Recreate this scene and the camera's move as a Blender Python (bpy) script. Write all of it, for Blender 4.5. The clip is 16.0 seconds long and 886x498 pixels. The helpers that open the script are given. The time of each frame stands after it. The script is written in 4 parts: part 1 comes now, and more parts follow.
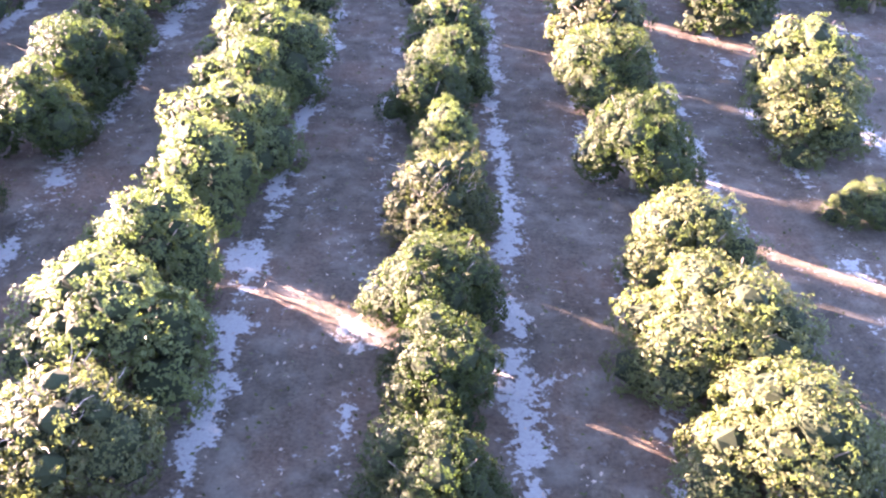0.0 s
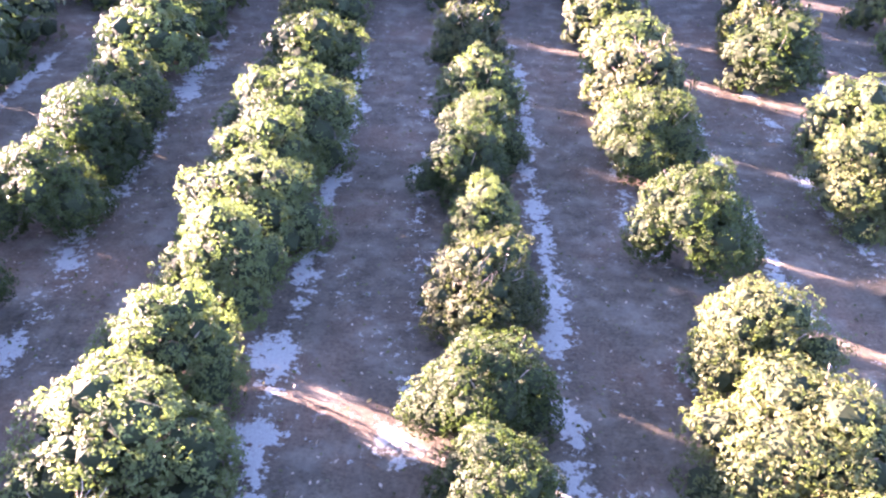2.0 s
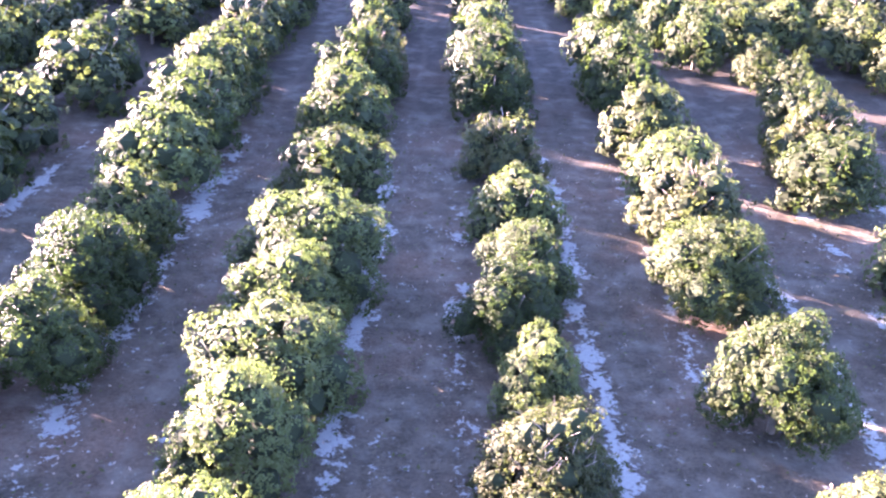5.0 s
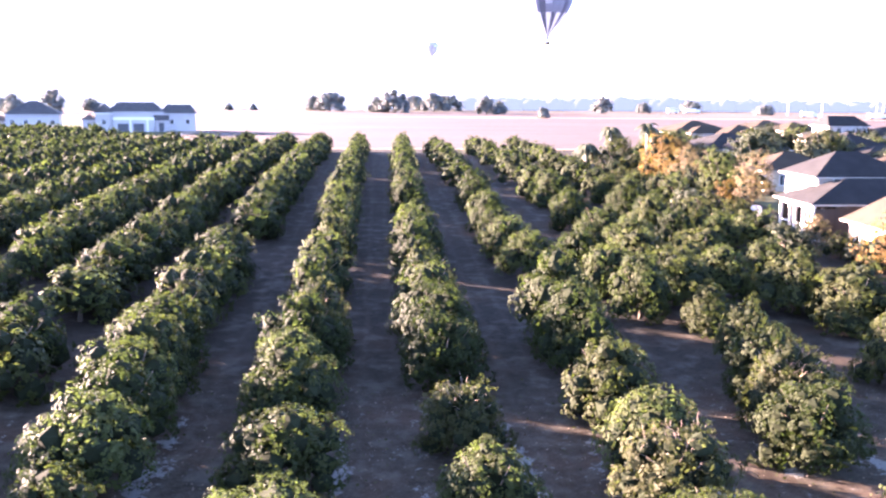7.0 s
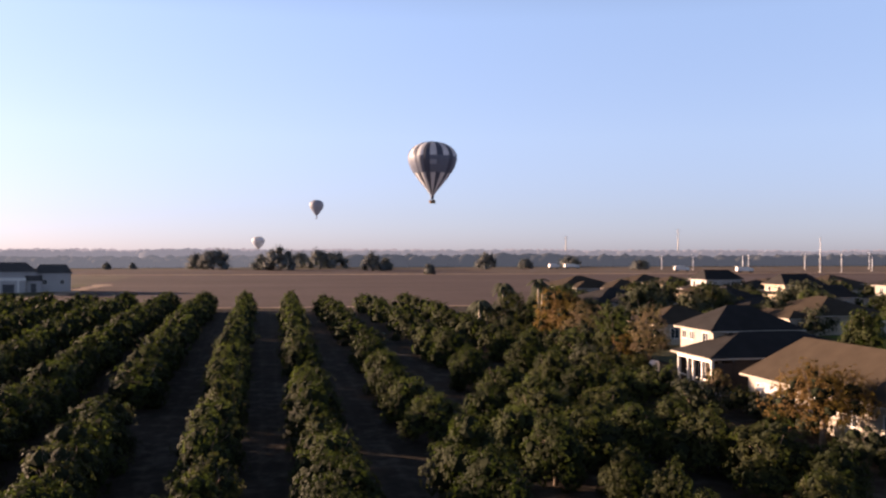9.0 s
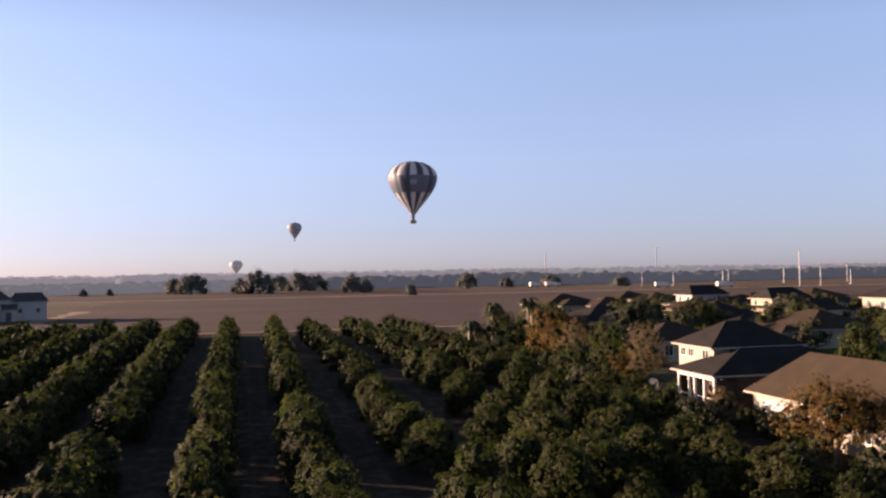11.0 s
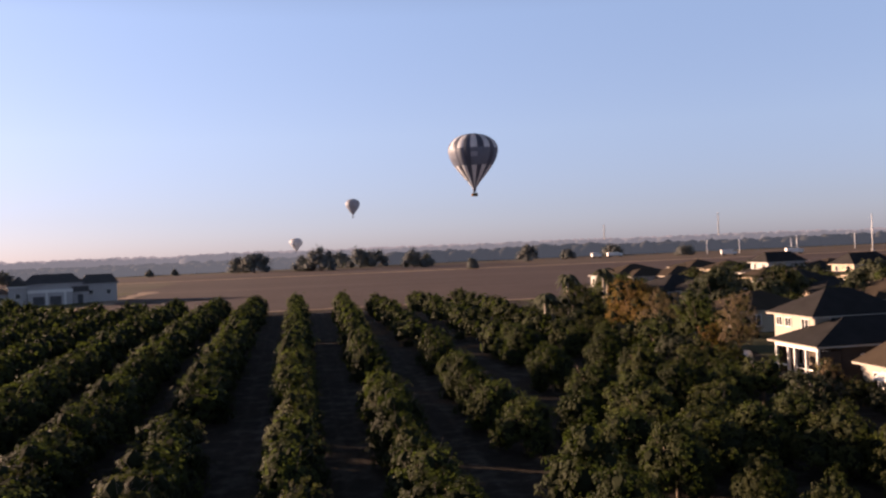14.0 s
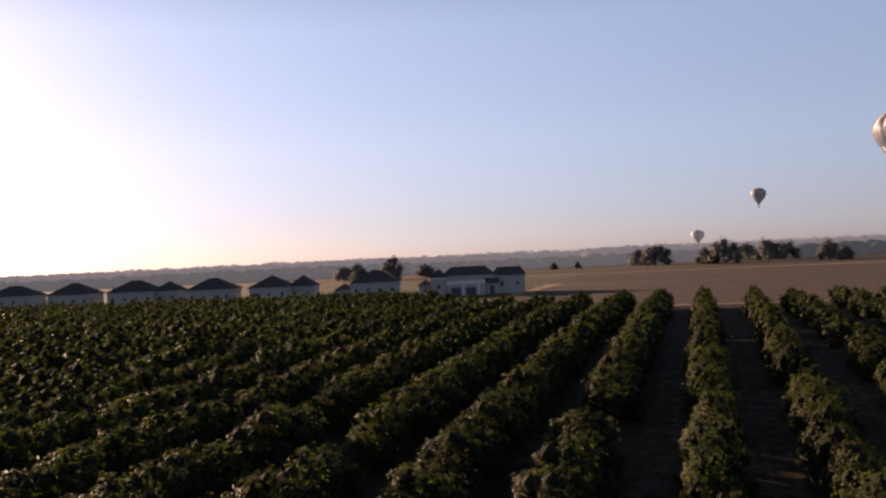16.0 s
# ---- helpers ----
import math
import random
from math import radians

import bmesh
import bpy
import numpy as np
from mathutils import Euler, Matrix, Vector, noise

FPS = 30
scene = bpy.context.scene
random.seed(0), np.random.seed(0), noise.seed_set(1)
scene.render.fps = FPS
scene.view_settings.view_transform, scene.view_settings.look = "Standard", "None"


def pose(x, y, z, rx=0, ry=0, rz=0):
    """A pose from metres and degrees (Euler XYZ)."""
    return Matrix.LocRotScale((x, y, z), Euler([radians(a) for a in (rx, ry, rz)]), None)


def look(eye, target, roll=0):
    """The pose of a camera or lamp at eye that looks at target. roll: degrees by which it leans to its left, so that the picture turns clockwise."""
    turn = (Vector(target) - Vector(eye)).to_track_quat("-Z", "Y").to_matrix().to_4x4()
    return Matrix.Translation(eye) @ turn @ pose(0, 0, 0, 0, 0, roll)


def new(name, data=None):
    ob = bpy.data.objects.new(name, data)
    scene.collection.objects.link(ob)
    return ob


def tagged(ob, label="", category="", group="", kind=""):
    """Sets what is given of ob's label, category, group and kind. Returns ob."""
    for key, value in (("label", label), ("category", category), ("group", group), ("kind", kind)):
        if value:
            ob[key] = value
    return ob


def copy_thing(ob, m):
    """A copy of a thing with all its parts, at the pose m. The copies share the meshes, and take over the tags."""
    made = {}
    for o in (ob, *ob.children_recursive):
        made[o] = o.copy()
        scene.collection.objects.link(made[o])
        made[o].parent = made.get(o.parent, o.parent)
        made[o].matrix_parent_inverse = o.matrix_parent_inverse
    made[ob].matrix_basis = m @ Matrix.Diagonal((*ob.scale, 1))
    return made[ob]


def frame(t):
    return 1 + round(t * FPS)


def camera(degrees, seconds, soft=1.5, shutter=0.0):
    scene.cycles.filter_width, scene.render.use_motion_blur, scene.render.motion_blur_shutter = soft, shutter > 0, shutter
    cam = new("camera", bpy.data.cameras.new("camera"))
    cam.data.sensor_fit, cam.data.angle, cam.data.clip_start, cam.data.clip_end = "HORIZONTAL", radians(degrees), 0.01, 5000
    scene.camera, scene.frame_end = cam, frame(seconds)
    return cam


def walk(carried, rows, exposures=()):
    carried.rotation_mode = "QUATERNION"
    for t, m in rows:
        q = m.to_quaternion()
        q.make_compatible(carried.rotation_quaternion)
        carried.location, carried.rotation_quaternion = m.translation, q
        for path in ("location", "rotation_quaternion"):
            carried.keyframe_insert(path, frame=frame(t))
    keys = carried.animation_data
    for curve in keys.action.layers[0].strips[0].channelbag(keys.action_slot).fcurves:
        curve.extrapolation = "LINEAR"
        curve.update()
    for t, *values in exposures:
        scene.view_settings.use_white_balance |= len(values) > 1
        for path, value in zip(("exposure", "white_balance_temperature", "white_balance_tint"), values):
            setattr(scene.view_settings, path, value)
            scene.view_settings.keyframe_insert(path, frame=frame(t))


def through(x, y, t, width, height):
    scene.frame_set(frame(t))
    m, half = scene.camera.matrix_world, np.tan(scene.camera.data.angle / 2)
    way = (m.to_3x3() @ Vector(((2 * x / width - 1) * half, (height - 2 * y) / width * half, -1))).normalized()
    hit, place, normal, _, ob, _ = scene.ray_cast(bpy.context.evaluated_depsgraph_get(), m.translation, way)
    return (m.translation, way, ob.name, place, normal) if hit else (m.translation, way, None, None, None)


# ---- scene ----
cam = camera(50.8, 16.0, soft=2.4)

# camera path
PATH = [
    (0, (0.213, -17.633, 14.133), (0.241, -15.939, 13.07), 2.8),
    (0.5, (-0.012, -17.01, 14.123), (0.017, -15.32, 13.055), 3.1),
    (1, (-0.248, -16.368, 14.179), (-0.229, -14.656, 13.145), 3.1),
    (1.5, (-0.472, -15.721, 14.183), (-0.462, -13.998, 13.166), 2.6),
    (2, (-0.696, -15.077, 14.21), (-0.691, -13.343, 13.213), 2.2),
    (2.5, (-0.962, -14.47, 14.221), (-0.947, -12.737, 13.224), 2.4),
    (3, (-1.196, -13.815, 14.222), (-1.177, -12.059, 13.264), 3.1),
    (3.2, (-1.244, -13.576, 14.226), (-1.229, -11.814, 13.281), 2.7),
    (5.5, (-2.328, -10.46, 14.132), (-2.334, -8.607, 13.379), 2.4),
    (6, (-2.587, -9.837, 14.105), (-2.588, -7.937, 13.481), 0.9),
    (6.5, (-2.799, -9.135, 14.097), (-2.764, -7.194, 13.618), 0.2),
    (7, (-3.033, -8.387, 14.132), (-2.896, -6.419, 13.804), 0.5),
    (7.5, (-3.246, -7.643, 14.171), (-3.003, -5.665, 14.0), 2.4),
    (8, (-3.425, -6.945, 14.199), (-3.13, -4.971, 14.073), 0.6),
    (8.5, (-3.66, -6.302, 14.212), (-3.314, -4.333, 14.149), 0.6),
    (9, (-3.829, -5.552, 14.232), (-3.448, -3.588, 14.237), 0.1),
    (11.3, (-4.775, -2.762, 14.202), (-4.348, -0.809, 14.25), -1.0),
    (11.5, (-4.897, -2.632, 14.189), (-4.481, -0.676, 14.233), -0.9),
    (12, (-5.146, -2.032, 14.196), (-4.75, -0.072, 14.232), -0.8),
    (12.5, (-5.387, -1.401, 14.163), (-5.017, 0.564, 14.187), -1.4),
    (13, (-5.617, -0.793, 14.157), (-5.271, 1.176, 14.164), -1.7),
    (13.5, (-5.862, -0.167, 14.141), (-5.535, 1.806, 14.142), -2.1),
    (14, (-6.085, 0.425, 14.159), (-5.779, 2.402, 14.154), -2.3),
    (14.5, (-6.309, 1.059, 14.146), (-6.171, 3.054, 14.137), -1.6),
    (15, (-6.561, 1.767, 14.154), (-6.697, 3.762, 14.143), -2.4),
    (15.5, (-6.836, 2.53, 14.117), (-7.193, 4.498, 14.117), -2.3),
    (16, (-7.089, 3.457, 14.059), (-7.619, 5.385, 14.076), -2.7),
]
EXPOSURES = [(0.0, 6.15, 6100, 49), (3.0, 6.15, 5750, 51), (5.5, 6.2, 5500, 54), (6.0, 6.05, 5400, 57), (6.5, 5.5, 5500, 52), (7.0, 4.85, 5950, 43),
             (7.5, 3.65, 6700, 37), (8.0, 2.65, 7000, 35), (9.0, 1.75, 7300, 35), (12.0, 1.55, 7300, 36), (14.5, 1.45, 7500, 36), (15.2, 1.5, 7900, 36), (16.0, 1.2, 8000, 36)]
walk(cam, [(t, look(eye, target, roll)) for t, eye, target, roll in PATH], EXPOSURES)

# ---- light: a low morning sun, ahead and to the side, and a clear hazy sky ----
SUN_AZ, SUN_EL = -61.0, 9.3      # degrees clockwise from +y, and above the horizon
world = bpy.data.worlds.new("world")
scene.world = world
world.use_nodes = True
wn = world.node_tree
sky = wn.nodes.new("ShaderNodeTexSky")
sky.sky_type = 'NISHITA'
sky.sun_disc = False
sky.sun_elevation, sky.sun_rotation = radians(SUN_EL), radians(SUN_AZ)
sky.air_density, sky.dust_density, sky.ozone_density = 0.55, 0.34, 2.0
haze = wn.nodes.new("ShaderNodeMix")                 # thin high haze over the whole sky
haze.data_type, haze.blend_type = 'RGBA', 'ADD'
haze.inputs[0].default_value = 1.0
haze.inputs[7].default_value = (0.27, 0.54, 0.76, 1)
wn.links.new(sky.outputs[0], haze.inputs[6])
upward = wn.nodes.new("ShaderNodeSeparateXYZ")         # dusty morning air, thickest at the horizon
wn.links.new(wn.nodes.new("ShaderNodeTexCoord").outputs["Generated"], upward.inputs[0])
dust = wn.nodes.new("ShaderNodeValToRGB")
for _ in range(4):
    dust.color_ramp.elements.new(0.5)
for e, (p, c) in zip(dust.color_ramp.elements, ((0.0, (0.57, 0.55, 0.65)), (0.04, (0.72, 0.67, 0.70)), (0.12, (1.09, 1.00, 0.92)), (0.24, (1.36, 1.29, 1.18)), (0.45, (0.86, 0.80, 0.73)), (1.0, (0.56, 0.46, 0.40)))):
    e.position, e.color = p, (*c, 1)
air = wn.nodes.new("ShaderNodeMix")
air.data_type, air.blend_type = 'RGBA', 'MULTIPLY'
air.inputs[0].default_value = 1.0
wn.links.new(upward.outputs[2], dust.inputs[0])
wn.links.new(haze.outputs[2], air.inputs[6])
wn.links.new(dust.outputs[0], air.inputs[7])
wn.links.new(air.outputs[2], wn.nodes["Background"].inputs[0])
wn.nodes["Background"].inputs[1].default_value = 0.07
sun_way = Vector((math.sin(radians(SUN_AZ)) * math.cos(radians(SUN_EL)),
                  math.cos(radians(SUN_AZ)) * math.cos(radians(SUN_EL)), math.sin(radians(SUN_EL))))
sun = new("sun", bpy.data.lights.new("sun", 'SUN'))
sun.data.energy, sun.data.angle, sun.data.color = 6.4, radians(0.6), (1.0, 0.80, 0.56)
sun.matrix_basis = look(sun_way * 100, (0, 0, 0))


# ---- materials ----
def material(name, rough=0.8, metal=0.0):
    m = bpy.data.materials.new(name)
    m.use_nodes = True
    b = m.node_tree.nodes["Principled BSDF"]
    b.inputs["Roughness"].default_value, b.inputs["Metallic"].default_value = rough, metal
    if rough >= 0.8:
        b.inputs["Specular IOR Level"].default_value = 0.06        # dry, dusty surfaces
    return m, m.node_tree, b


def node(nt, kind, **values):
    n = nt.nodes.new(kind)
    for k, v in values.items():
        n.inputs[k].default_value = v
    return n


def noise_node(nt, vec, scale, detail=4.0, rough=0.55):
    n = node(nt, "ShaderNodeTexNoise", Scale=scale, Detail=detail, Roughness=rough)
    nt.links.new(vec, n.inputs["Vector"])
    return n.outputs["Fac"]


def ramp(nt, fac, stops):
    r = nt.nodes.new("ShaderNodeValToRGB")
    while len(r.color_ramp.elements) < len(stops):
        r.color_ramp.elements.new(0.5)
    for e, (p, c) in zip(r.color_ramp.elements, stops):
        e.position, e.color = p, (*c, 1) if len(c) == 3 else c
    nt.links.new(fac, r.inputs["Fac"])
    return r.outputs["Color"]


def mixed(nt, fac, a, b, mode='MIX'):
    m = nt.nodes.new("ShaderNodeMix")
    m.data_type, m.blend_type = 'RGBA', mode
    for sock, v in ((m.inputs[0], fac), (m.inputs[6], a), (m.inputs[7], b)):
        if isinstance(v, (int, float)):
            sock.default_value = v
        elif isinstance(v, tuple):
            sock.default_value = (*v, 1)
        else:
            nt.links.new(v, sock)
    return m.outputs[2]


def sums(nt, op, a, b=None, c=None, clamp=False):
    m = nt.nodes.new("ShaderNodeMath")
    m.operation, m.use_clamp = op, clamp
    for i, v in enumerate((a, b, c)):
        if v is None:
            continue
        if isinstance(v, (int, float)):
            m.inputs[i].default_value = v
        else:
            nt.links.new(v, m.inputs[i])
    return m.outputs[0]


def bumped(nt, bsdf, height, strength=0.4, distance=0.05):
    b = node(nt, "ShaderNodeBump", Strength=strength, Distance=distance)
    nt.links.new(height, b.inputs["Height"])
    nt.links.new(b.outputs[0], bsdf.inputs["Normal"])


def coords(nt):
    return nt.nodes.new("ShaderNodeTexCoord").outputs["Object"]


def leaf_material(name, dark, mid, light, through=0.38, tone=0.67):
    """Leaves: a colour for each leaf, leaning to one side for each tree."""
    m, nt, b = material(name, 0.60)
    dark, mid, light = (tuple(v * tone for v in c) for c in (dark, mid, light))
    geo = nt.nodes.new("ShaderNodeNewGeometry")
    info = nt.nodes.new("ShaderNodeObjectInfo")
    patch = noise_node(nt, coords(nt), 1.1, 2.0)
    pick = sums(nt, 'MULTIPLY_ADD', geo.outputs["Random Per Island"], 0.22, sums(nt, 'MULTIPLY', patch, 0.50))
    pick = sums(nt, 'ADD', pick, sums(nt, 'MULTIPLY_ADD', info.outputs["Random"], 0.36, -0.10), clamp=True)
    col = ramp(nt, pick, [(0.0, dark), (0.45, mid), (1.0, light)])
    nt.links.new(col, b.inputs["Base Color"])
    b.inputs["Specular IOR Level"].default_value = 0.08
    tr = nt.nodes.new("ShaderNodeBsdfTranslucent")
    nt.links.new(mixed(nt, 1.0, col, (1.62, 2.0, 1.15), 'MULTIPLY'), tr.inputs[0])
    mx = nt.nodes.new("ShaderNodeMixShader")
    mx.inputs[0].default_value = through
    out = nt.nodes["Material Output"]
    nt.links.new(b.outputs[0], mx.inputs[1])
    nt.links.new(tr.outputs[0], mx.inputs[2])
    nt.links.new(mx.outputs[0], out.inputs[0])
    return m


def plain_material(name, colour, rough=0.8, scale=6.0, vary=0.25, metal=0.0, bump=0.15, fine=None):
    """Paint, roofing, bark and the like: one colour with coarse and fine variation."""
    m, nt, b = material(name, rough, metal)
    c = coords(nt)
    coarse, small = noise_node(nt, c, scale * 0.25, 3.0), noise_node(nt, c, fine or scale * 4, 5.0, 0.65)
    fac = sums(nt, 'ADD', sums(nt, 'MULTIPLY', coarse, 0.6), sums(nt, 'MULTIPLY', small, 0.4))
    lo, hi = tuple(v * (1 - vary) for v in colour), tuple(min(1, v * (1 + vary)) for v in colour)
    nt.links.new(ramp(nt, fac, [(0.3, lo), (0.7, hi)]), b.inputs["Base Color"])
    bumped(nt, b, small, bump, 0.02)
    return m


LEAF_GREEN = leaf_material("leaf_green", (0.013, 0.019, 0.007), (0.034, 0.042, 0.013), (0.077, 0.077, 0.029))
LEAF_OLIVE = leaf_material("leaf_olive", (0.020, 0.025, 0.009), (0.052, 0.060, 0.021), (0.086, 0.090, 0.034), tone=0.78)
LEAF_YELLOW = leaf_material("leaf_yellow", (0.024, 0.028, 0.010), (0.061, 0.065, 0.023), (0.090, 0.089, 0.039))
LEAF_BROWN = leaf_material("leaf_brown", (0.024, 0.026, 0.010), (0.056, 0.056, 0.022), (0.096, 0.090, 0.042))
LEAF_RUST = leaf_material("leaf_rust", (0.062, 0.036, 0.012), (0.135, 0.077, 0.024), (0.210, 0.126, 0.048), 0.32, 0.80)
LEAF_TAN = leaf_material("leaf_tan", (0.058, 0.041, 0.025), (0.135, 0.094, 0.056), (0.210, 0.150, 0.092), 0.30, 0.80)
LEAF_DARK = leaf_material("leaf_dark", (0.026, 0.030, 0.018), (0.046, 0.050, 0.030), (0.080, 0.084, 0.052), 0.15, 0.85)
# oak leaves greyed: the haze over the fields is put into their colour
LEAF_OAK_HAZED = leaf_material("leaf_oak_hazed", (0.072, 0.075, 0.072), (0.109, 0.112, 0.105), (0.145, 0.152, 0.150), 0.10, 0.80)
# near-black clump cores, painting the shade inside a crown
INNER = plain_material("inner_shade", (0.014, 0.017, 0.008), 0.9, 3.0, 0.4)
BARK = plain_material("bark", (0.13, 0.10, 0.075), 0.9, 8.0, 0.35, bump=0.5)
TWIG = plain_material("dry_twig", (0.17, 0.13, 0.10), 0.85, 8.0, 0.3)
PALM_BARK = plain_material("palm_bark", (0.27, 0.23, 0.19), 0.9, 8.0, 0.3, bump=0.5)
WHITE_WALL = plain_material("cream_stucco", (0.30, 0.265, 0.222), 0.85, 2.0, 0.08, fine=40.0)
GREY_WALL = plain_material("grey_stucco", (0.34, 0.32, 0.30), 0.85, 2.0, 0.08, fine=40.0)
TAN_WALL = plain_material("tan_stucco", (0.34, 0.28, 0.21), 0.85, 2.0, 0.1, fine=40.0)
TRIM = plain_material("white_trim", (0.58, 0.55, 0.51), 0.5, 2.0, 0.05)
ROOF_DARK = plain_material("charcoal_shingle", (0.020, 0.019, 0.019), 0.9, 3.0, 0.3, fine=30.0, bump=0.4)
# lighter than the charcoal roofs: distance haze put into the shingle colour
ROOF_GREY = plain_material("hazed_grey_shingle", (0.060, 0.056, 0.055), 0.9, 3.0, 0.25, fine=30.0, bump=0.4)
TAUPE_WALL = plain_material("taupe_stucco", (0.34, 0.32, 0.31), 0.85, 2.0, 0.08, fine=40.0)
ROOF_BROWN = plain_material("brown_shingle", (0.038, 0.029, 0.021), 0.9, 3.0, 0.25, fine=30.0, bump=0.4)
DARK_METAL = plain_material("dark_metal", (0.06, 0.06, 0.065), 0.5, 3.0, 0.2, metal=0.6)
POLE_PAINT = plain_material("pale_pole_paint", (0.46, 0.46, 0.46), 0.5, 3.0, 0.1)
WICKER = plain_material("brown_wicker", (0.12, 0.075, 0.04), 0.8, 12.0, 0.4)
PORCH_WALL = plain_material("shaded_brown_siding", (0.055, 0.042, 0.034), 0.85, 3.0, 0.25)
TYRE = plain_material("tyre_rubber", (0.02, 0.02, 0.02), 0.9, 12.0, 0.2)
GLASS, gnt, gb = material("window_glass", 0.08)
gb.inputs["Base Color"].default_value = (0.03, 0.035, 0.04, 1)
gb.inputs["Specular IOR Level"].default_value = 0.7


def fabric(name, colour):
    m, nt, b = material(name, 0.55)
    small = noise_node(nt, coords(nt), 0.9, 4.0)
    nt.links.new(ramp(nt, small, [(0.3, tuple(v * 0.85 for v in colour)), (0.7, colour)]), b.inputs["Base Color"])
    tr = nt.nodes.new("ShaderNodeBsdfTranslucent")
    tr.inputs[0].default_value = (*colour, 1)
    mx = nt.nodes.new("ShaderNodeMixShader")
    mx.inputs[0].default_value = 0.42
    nt.links.new(b.outputs[0], mx.inputs[1])
    nt.links.new(tr.outputs[0], mx.inputs[2])
    nt.links.new(mx.outputs[0], nt.nodes["Material Output"].inputs[0])
    return m


NYLON_GREY, NYLON_WHITE, NYLON_SLATE = fabric("grey_nylon", (0.070, 0.084, 0.122)), fabric("white_nylon", (0.62, 0.64, 0.68)), fabric("slate_nylon", (0.140, 0.165, 0.225))
NYLON_SILVER = fabric("silver_nylon", (0.48, 0.51, 0.56))
NYLON_PALE = fabric("pale_grey_nylon", (0.30, 0.33, 0.40))

ROW_X, ROW_STEP = 0.4, 7.0


def soil_material():
    """Orchard floor: dry brown grass and soil, wheel tracks along the alleys, broken bands of pale sand beside the rows."""
    m, nt, b = material("orchard_soil", 0.95)
    c = coords(nt)
    sep = nt.nodes.new("ShaderNodeSeparateXYZ")
    nt.links.new(c, sep.inputs[0])
    wob = noise_node(nt, c, 0.35, 3.0)
    x = sums(nt, 'ADD', sep.outputs["X"], sums(nt, 'MULTIPLY_ADD', wob, 1.3, -0.65 - ROW_X))
    u = sums(nt, 'WRAP', x, ROW_STEP / 2, -ROW_STEP / 2)          # -3.5 .. 3.5 across a row
    big, mid, fine = noise_node(nt, c, 0.22, 3.0), noise_node(nt, c, 1.6, 5.0, 0.6), noise_node(nt, c, 9.0, 6.0, 0.7)
    base = ramp(nt, mid, [(0.25, (0.024, 0.0185, 0.013)), (0.5, (0.044, 0.035, 0.025)), (0.75, (0.067, 0.054, 0.038))])
    base = mixed(nt, sums(nt, 'MULTIPLY', ramp(nt, big, [(0.45, (0, 0, 0)), (0.7, (1, 1, 1))]), 0.5), base, (0.098, 0.057, 0.037))
    base = mixed(nt, 0.75, base, ramp(nt, fine, [(0.30, (0.38, 0.36, 0.36)), (0.52, (1, 1, 1)), (0.75, (1.6, 1.5, 1.4))]), 'MULTIPLY')
    # shade of the alleys further down the rows, put into a darker soil colour
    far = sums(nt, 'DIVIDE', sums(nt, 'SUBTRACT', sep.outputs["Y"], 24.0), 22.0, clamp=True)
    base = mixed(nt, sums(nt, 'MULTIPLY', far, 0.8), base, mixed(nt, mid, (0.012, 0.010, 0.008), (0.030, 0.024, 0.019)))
    # wheel tracks
    au = sums(nt, 'ABSOLUTE', u)
    track = sums(nt, 'SUBTRACT', 1.0, sums(nt, 'DIVIDE', sums(nt, 'ABSOLUTE', sums(nt, 'SUBTRACT', au, 2.75)), 0.28), clamp=True)
    base = mixed(nt, sums(nt, 'MULTIPLY', track, 0.35), base, (0.056, 0.045, 0.034))
    # sand bands, stronger on the far side of each row
    strip = sums(nt, 'SUBTRACT', 1.0, sums(nt, 'DIVIDE', sums(nt, 'ABSOLUTE', sums(nt, 'SUBTRACT', u, 2.0)), 0.95), clamp=True)
    strip2 = sums(nt, 'SUBTRACT', 1.0, sums(nt, 'DIVIDE', sums(nt, 'ABSOLUTE', sums(nt, 'SUBTRACT', u, -1.85)), 0.95), clamp=True)
    strips = sums(nt, 'MAXIMUM', strip, sums(nt, 'MULTIPLY', strip2, 0.62))
    torn = noise_node(nt, c, 0.8, 6.0, 0.68)
    speck = noise_node(nt, c, 4.5, 5.0, 0.7)
    amount = sums(nt, 'ADD', sums(nt, 'MULTIPLY', torn, 1.0), sums(nt, 'MULTIPLY_ADD', speck, 0.85, -0.80))
    broken = noise_node(nt, c, 0.45, 3.0)
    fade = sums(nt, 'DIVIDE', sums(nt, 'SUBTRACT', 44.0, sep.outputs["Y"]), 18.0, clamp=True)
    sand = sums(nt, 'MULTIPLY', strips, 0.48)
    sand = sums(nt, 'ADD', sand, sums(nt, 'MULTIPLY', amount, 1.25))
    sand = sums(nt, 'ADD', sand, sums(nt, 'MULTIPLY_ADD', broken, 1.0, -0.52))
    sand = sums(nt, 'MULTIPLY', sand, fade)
    sand = ramp(nt, sand, [(0.48, (0, 0, 0)), (0.54, (1, 1, 1))])
    # crumbs of the same sand strewn over the alleys, and paler trodden dust
    crumbs = noise_node(nt, c, 2.5, 4.0, 0.75)
    where = ramp(nt, noise_node(nt, c, 0.5, 2.0), [(0.47, (0, 0, 0)), (0.60, (1, 1, 1))])
    crumb = sums(nt, 'MULTIPLY', ramp(nt, crumbs, [(0.60, (0, 0, 0)), (0.66, (1, 1, 1))]), sums(nt, 'MULTIPLY', where, fade))
    base = mixed(nt, sums(nt, 'MULTIPLY', ramp(nt, noise_node(nt, c, 0.7, 4.0, 0.6), [(0.5, (0, 0, 0)), (0.66, (1, 1, 1))]), 0.35), base, (0.115, 0.103, 0.083))
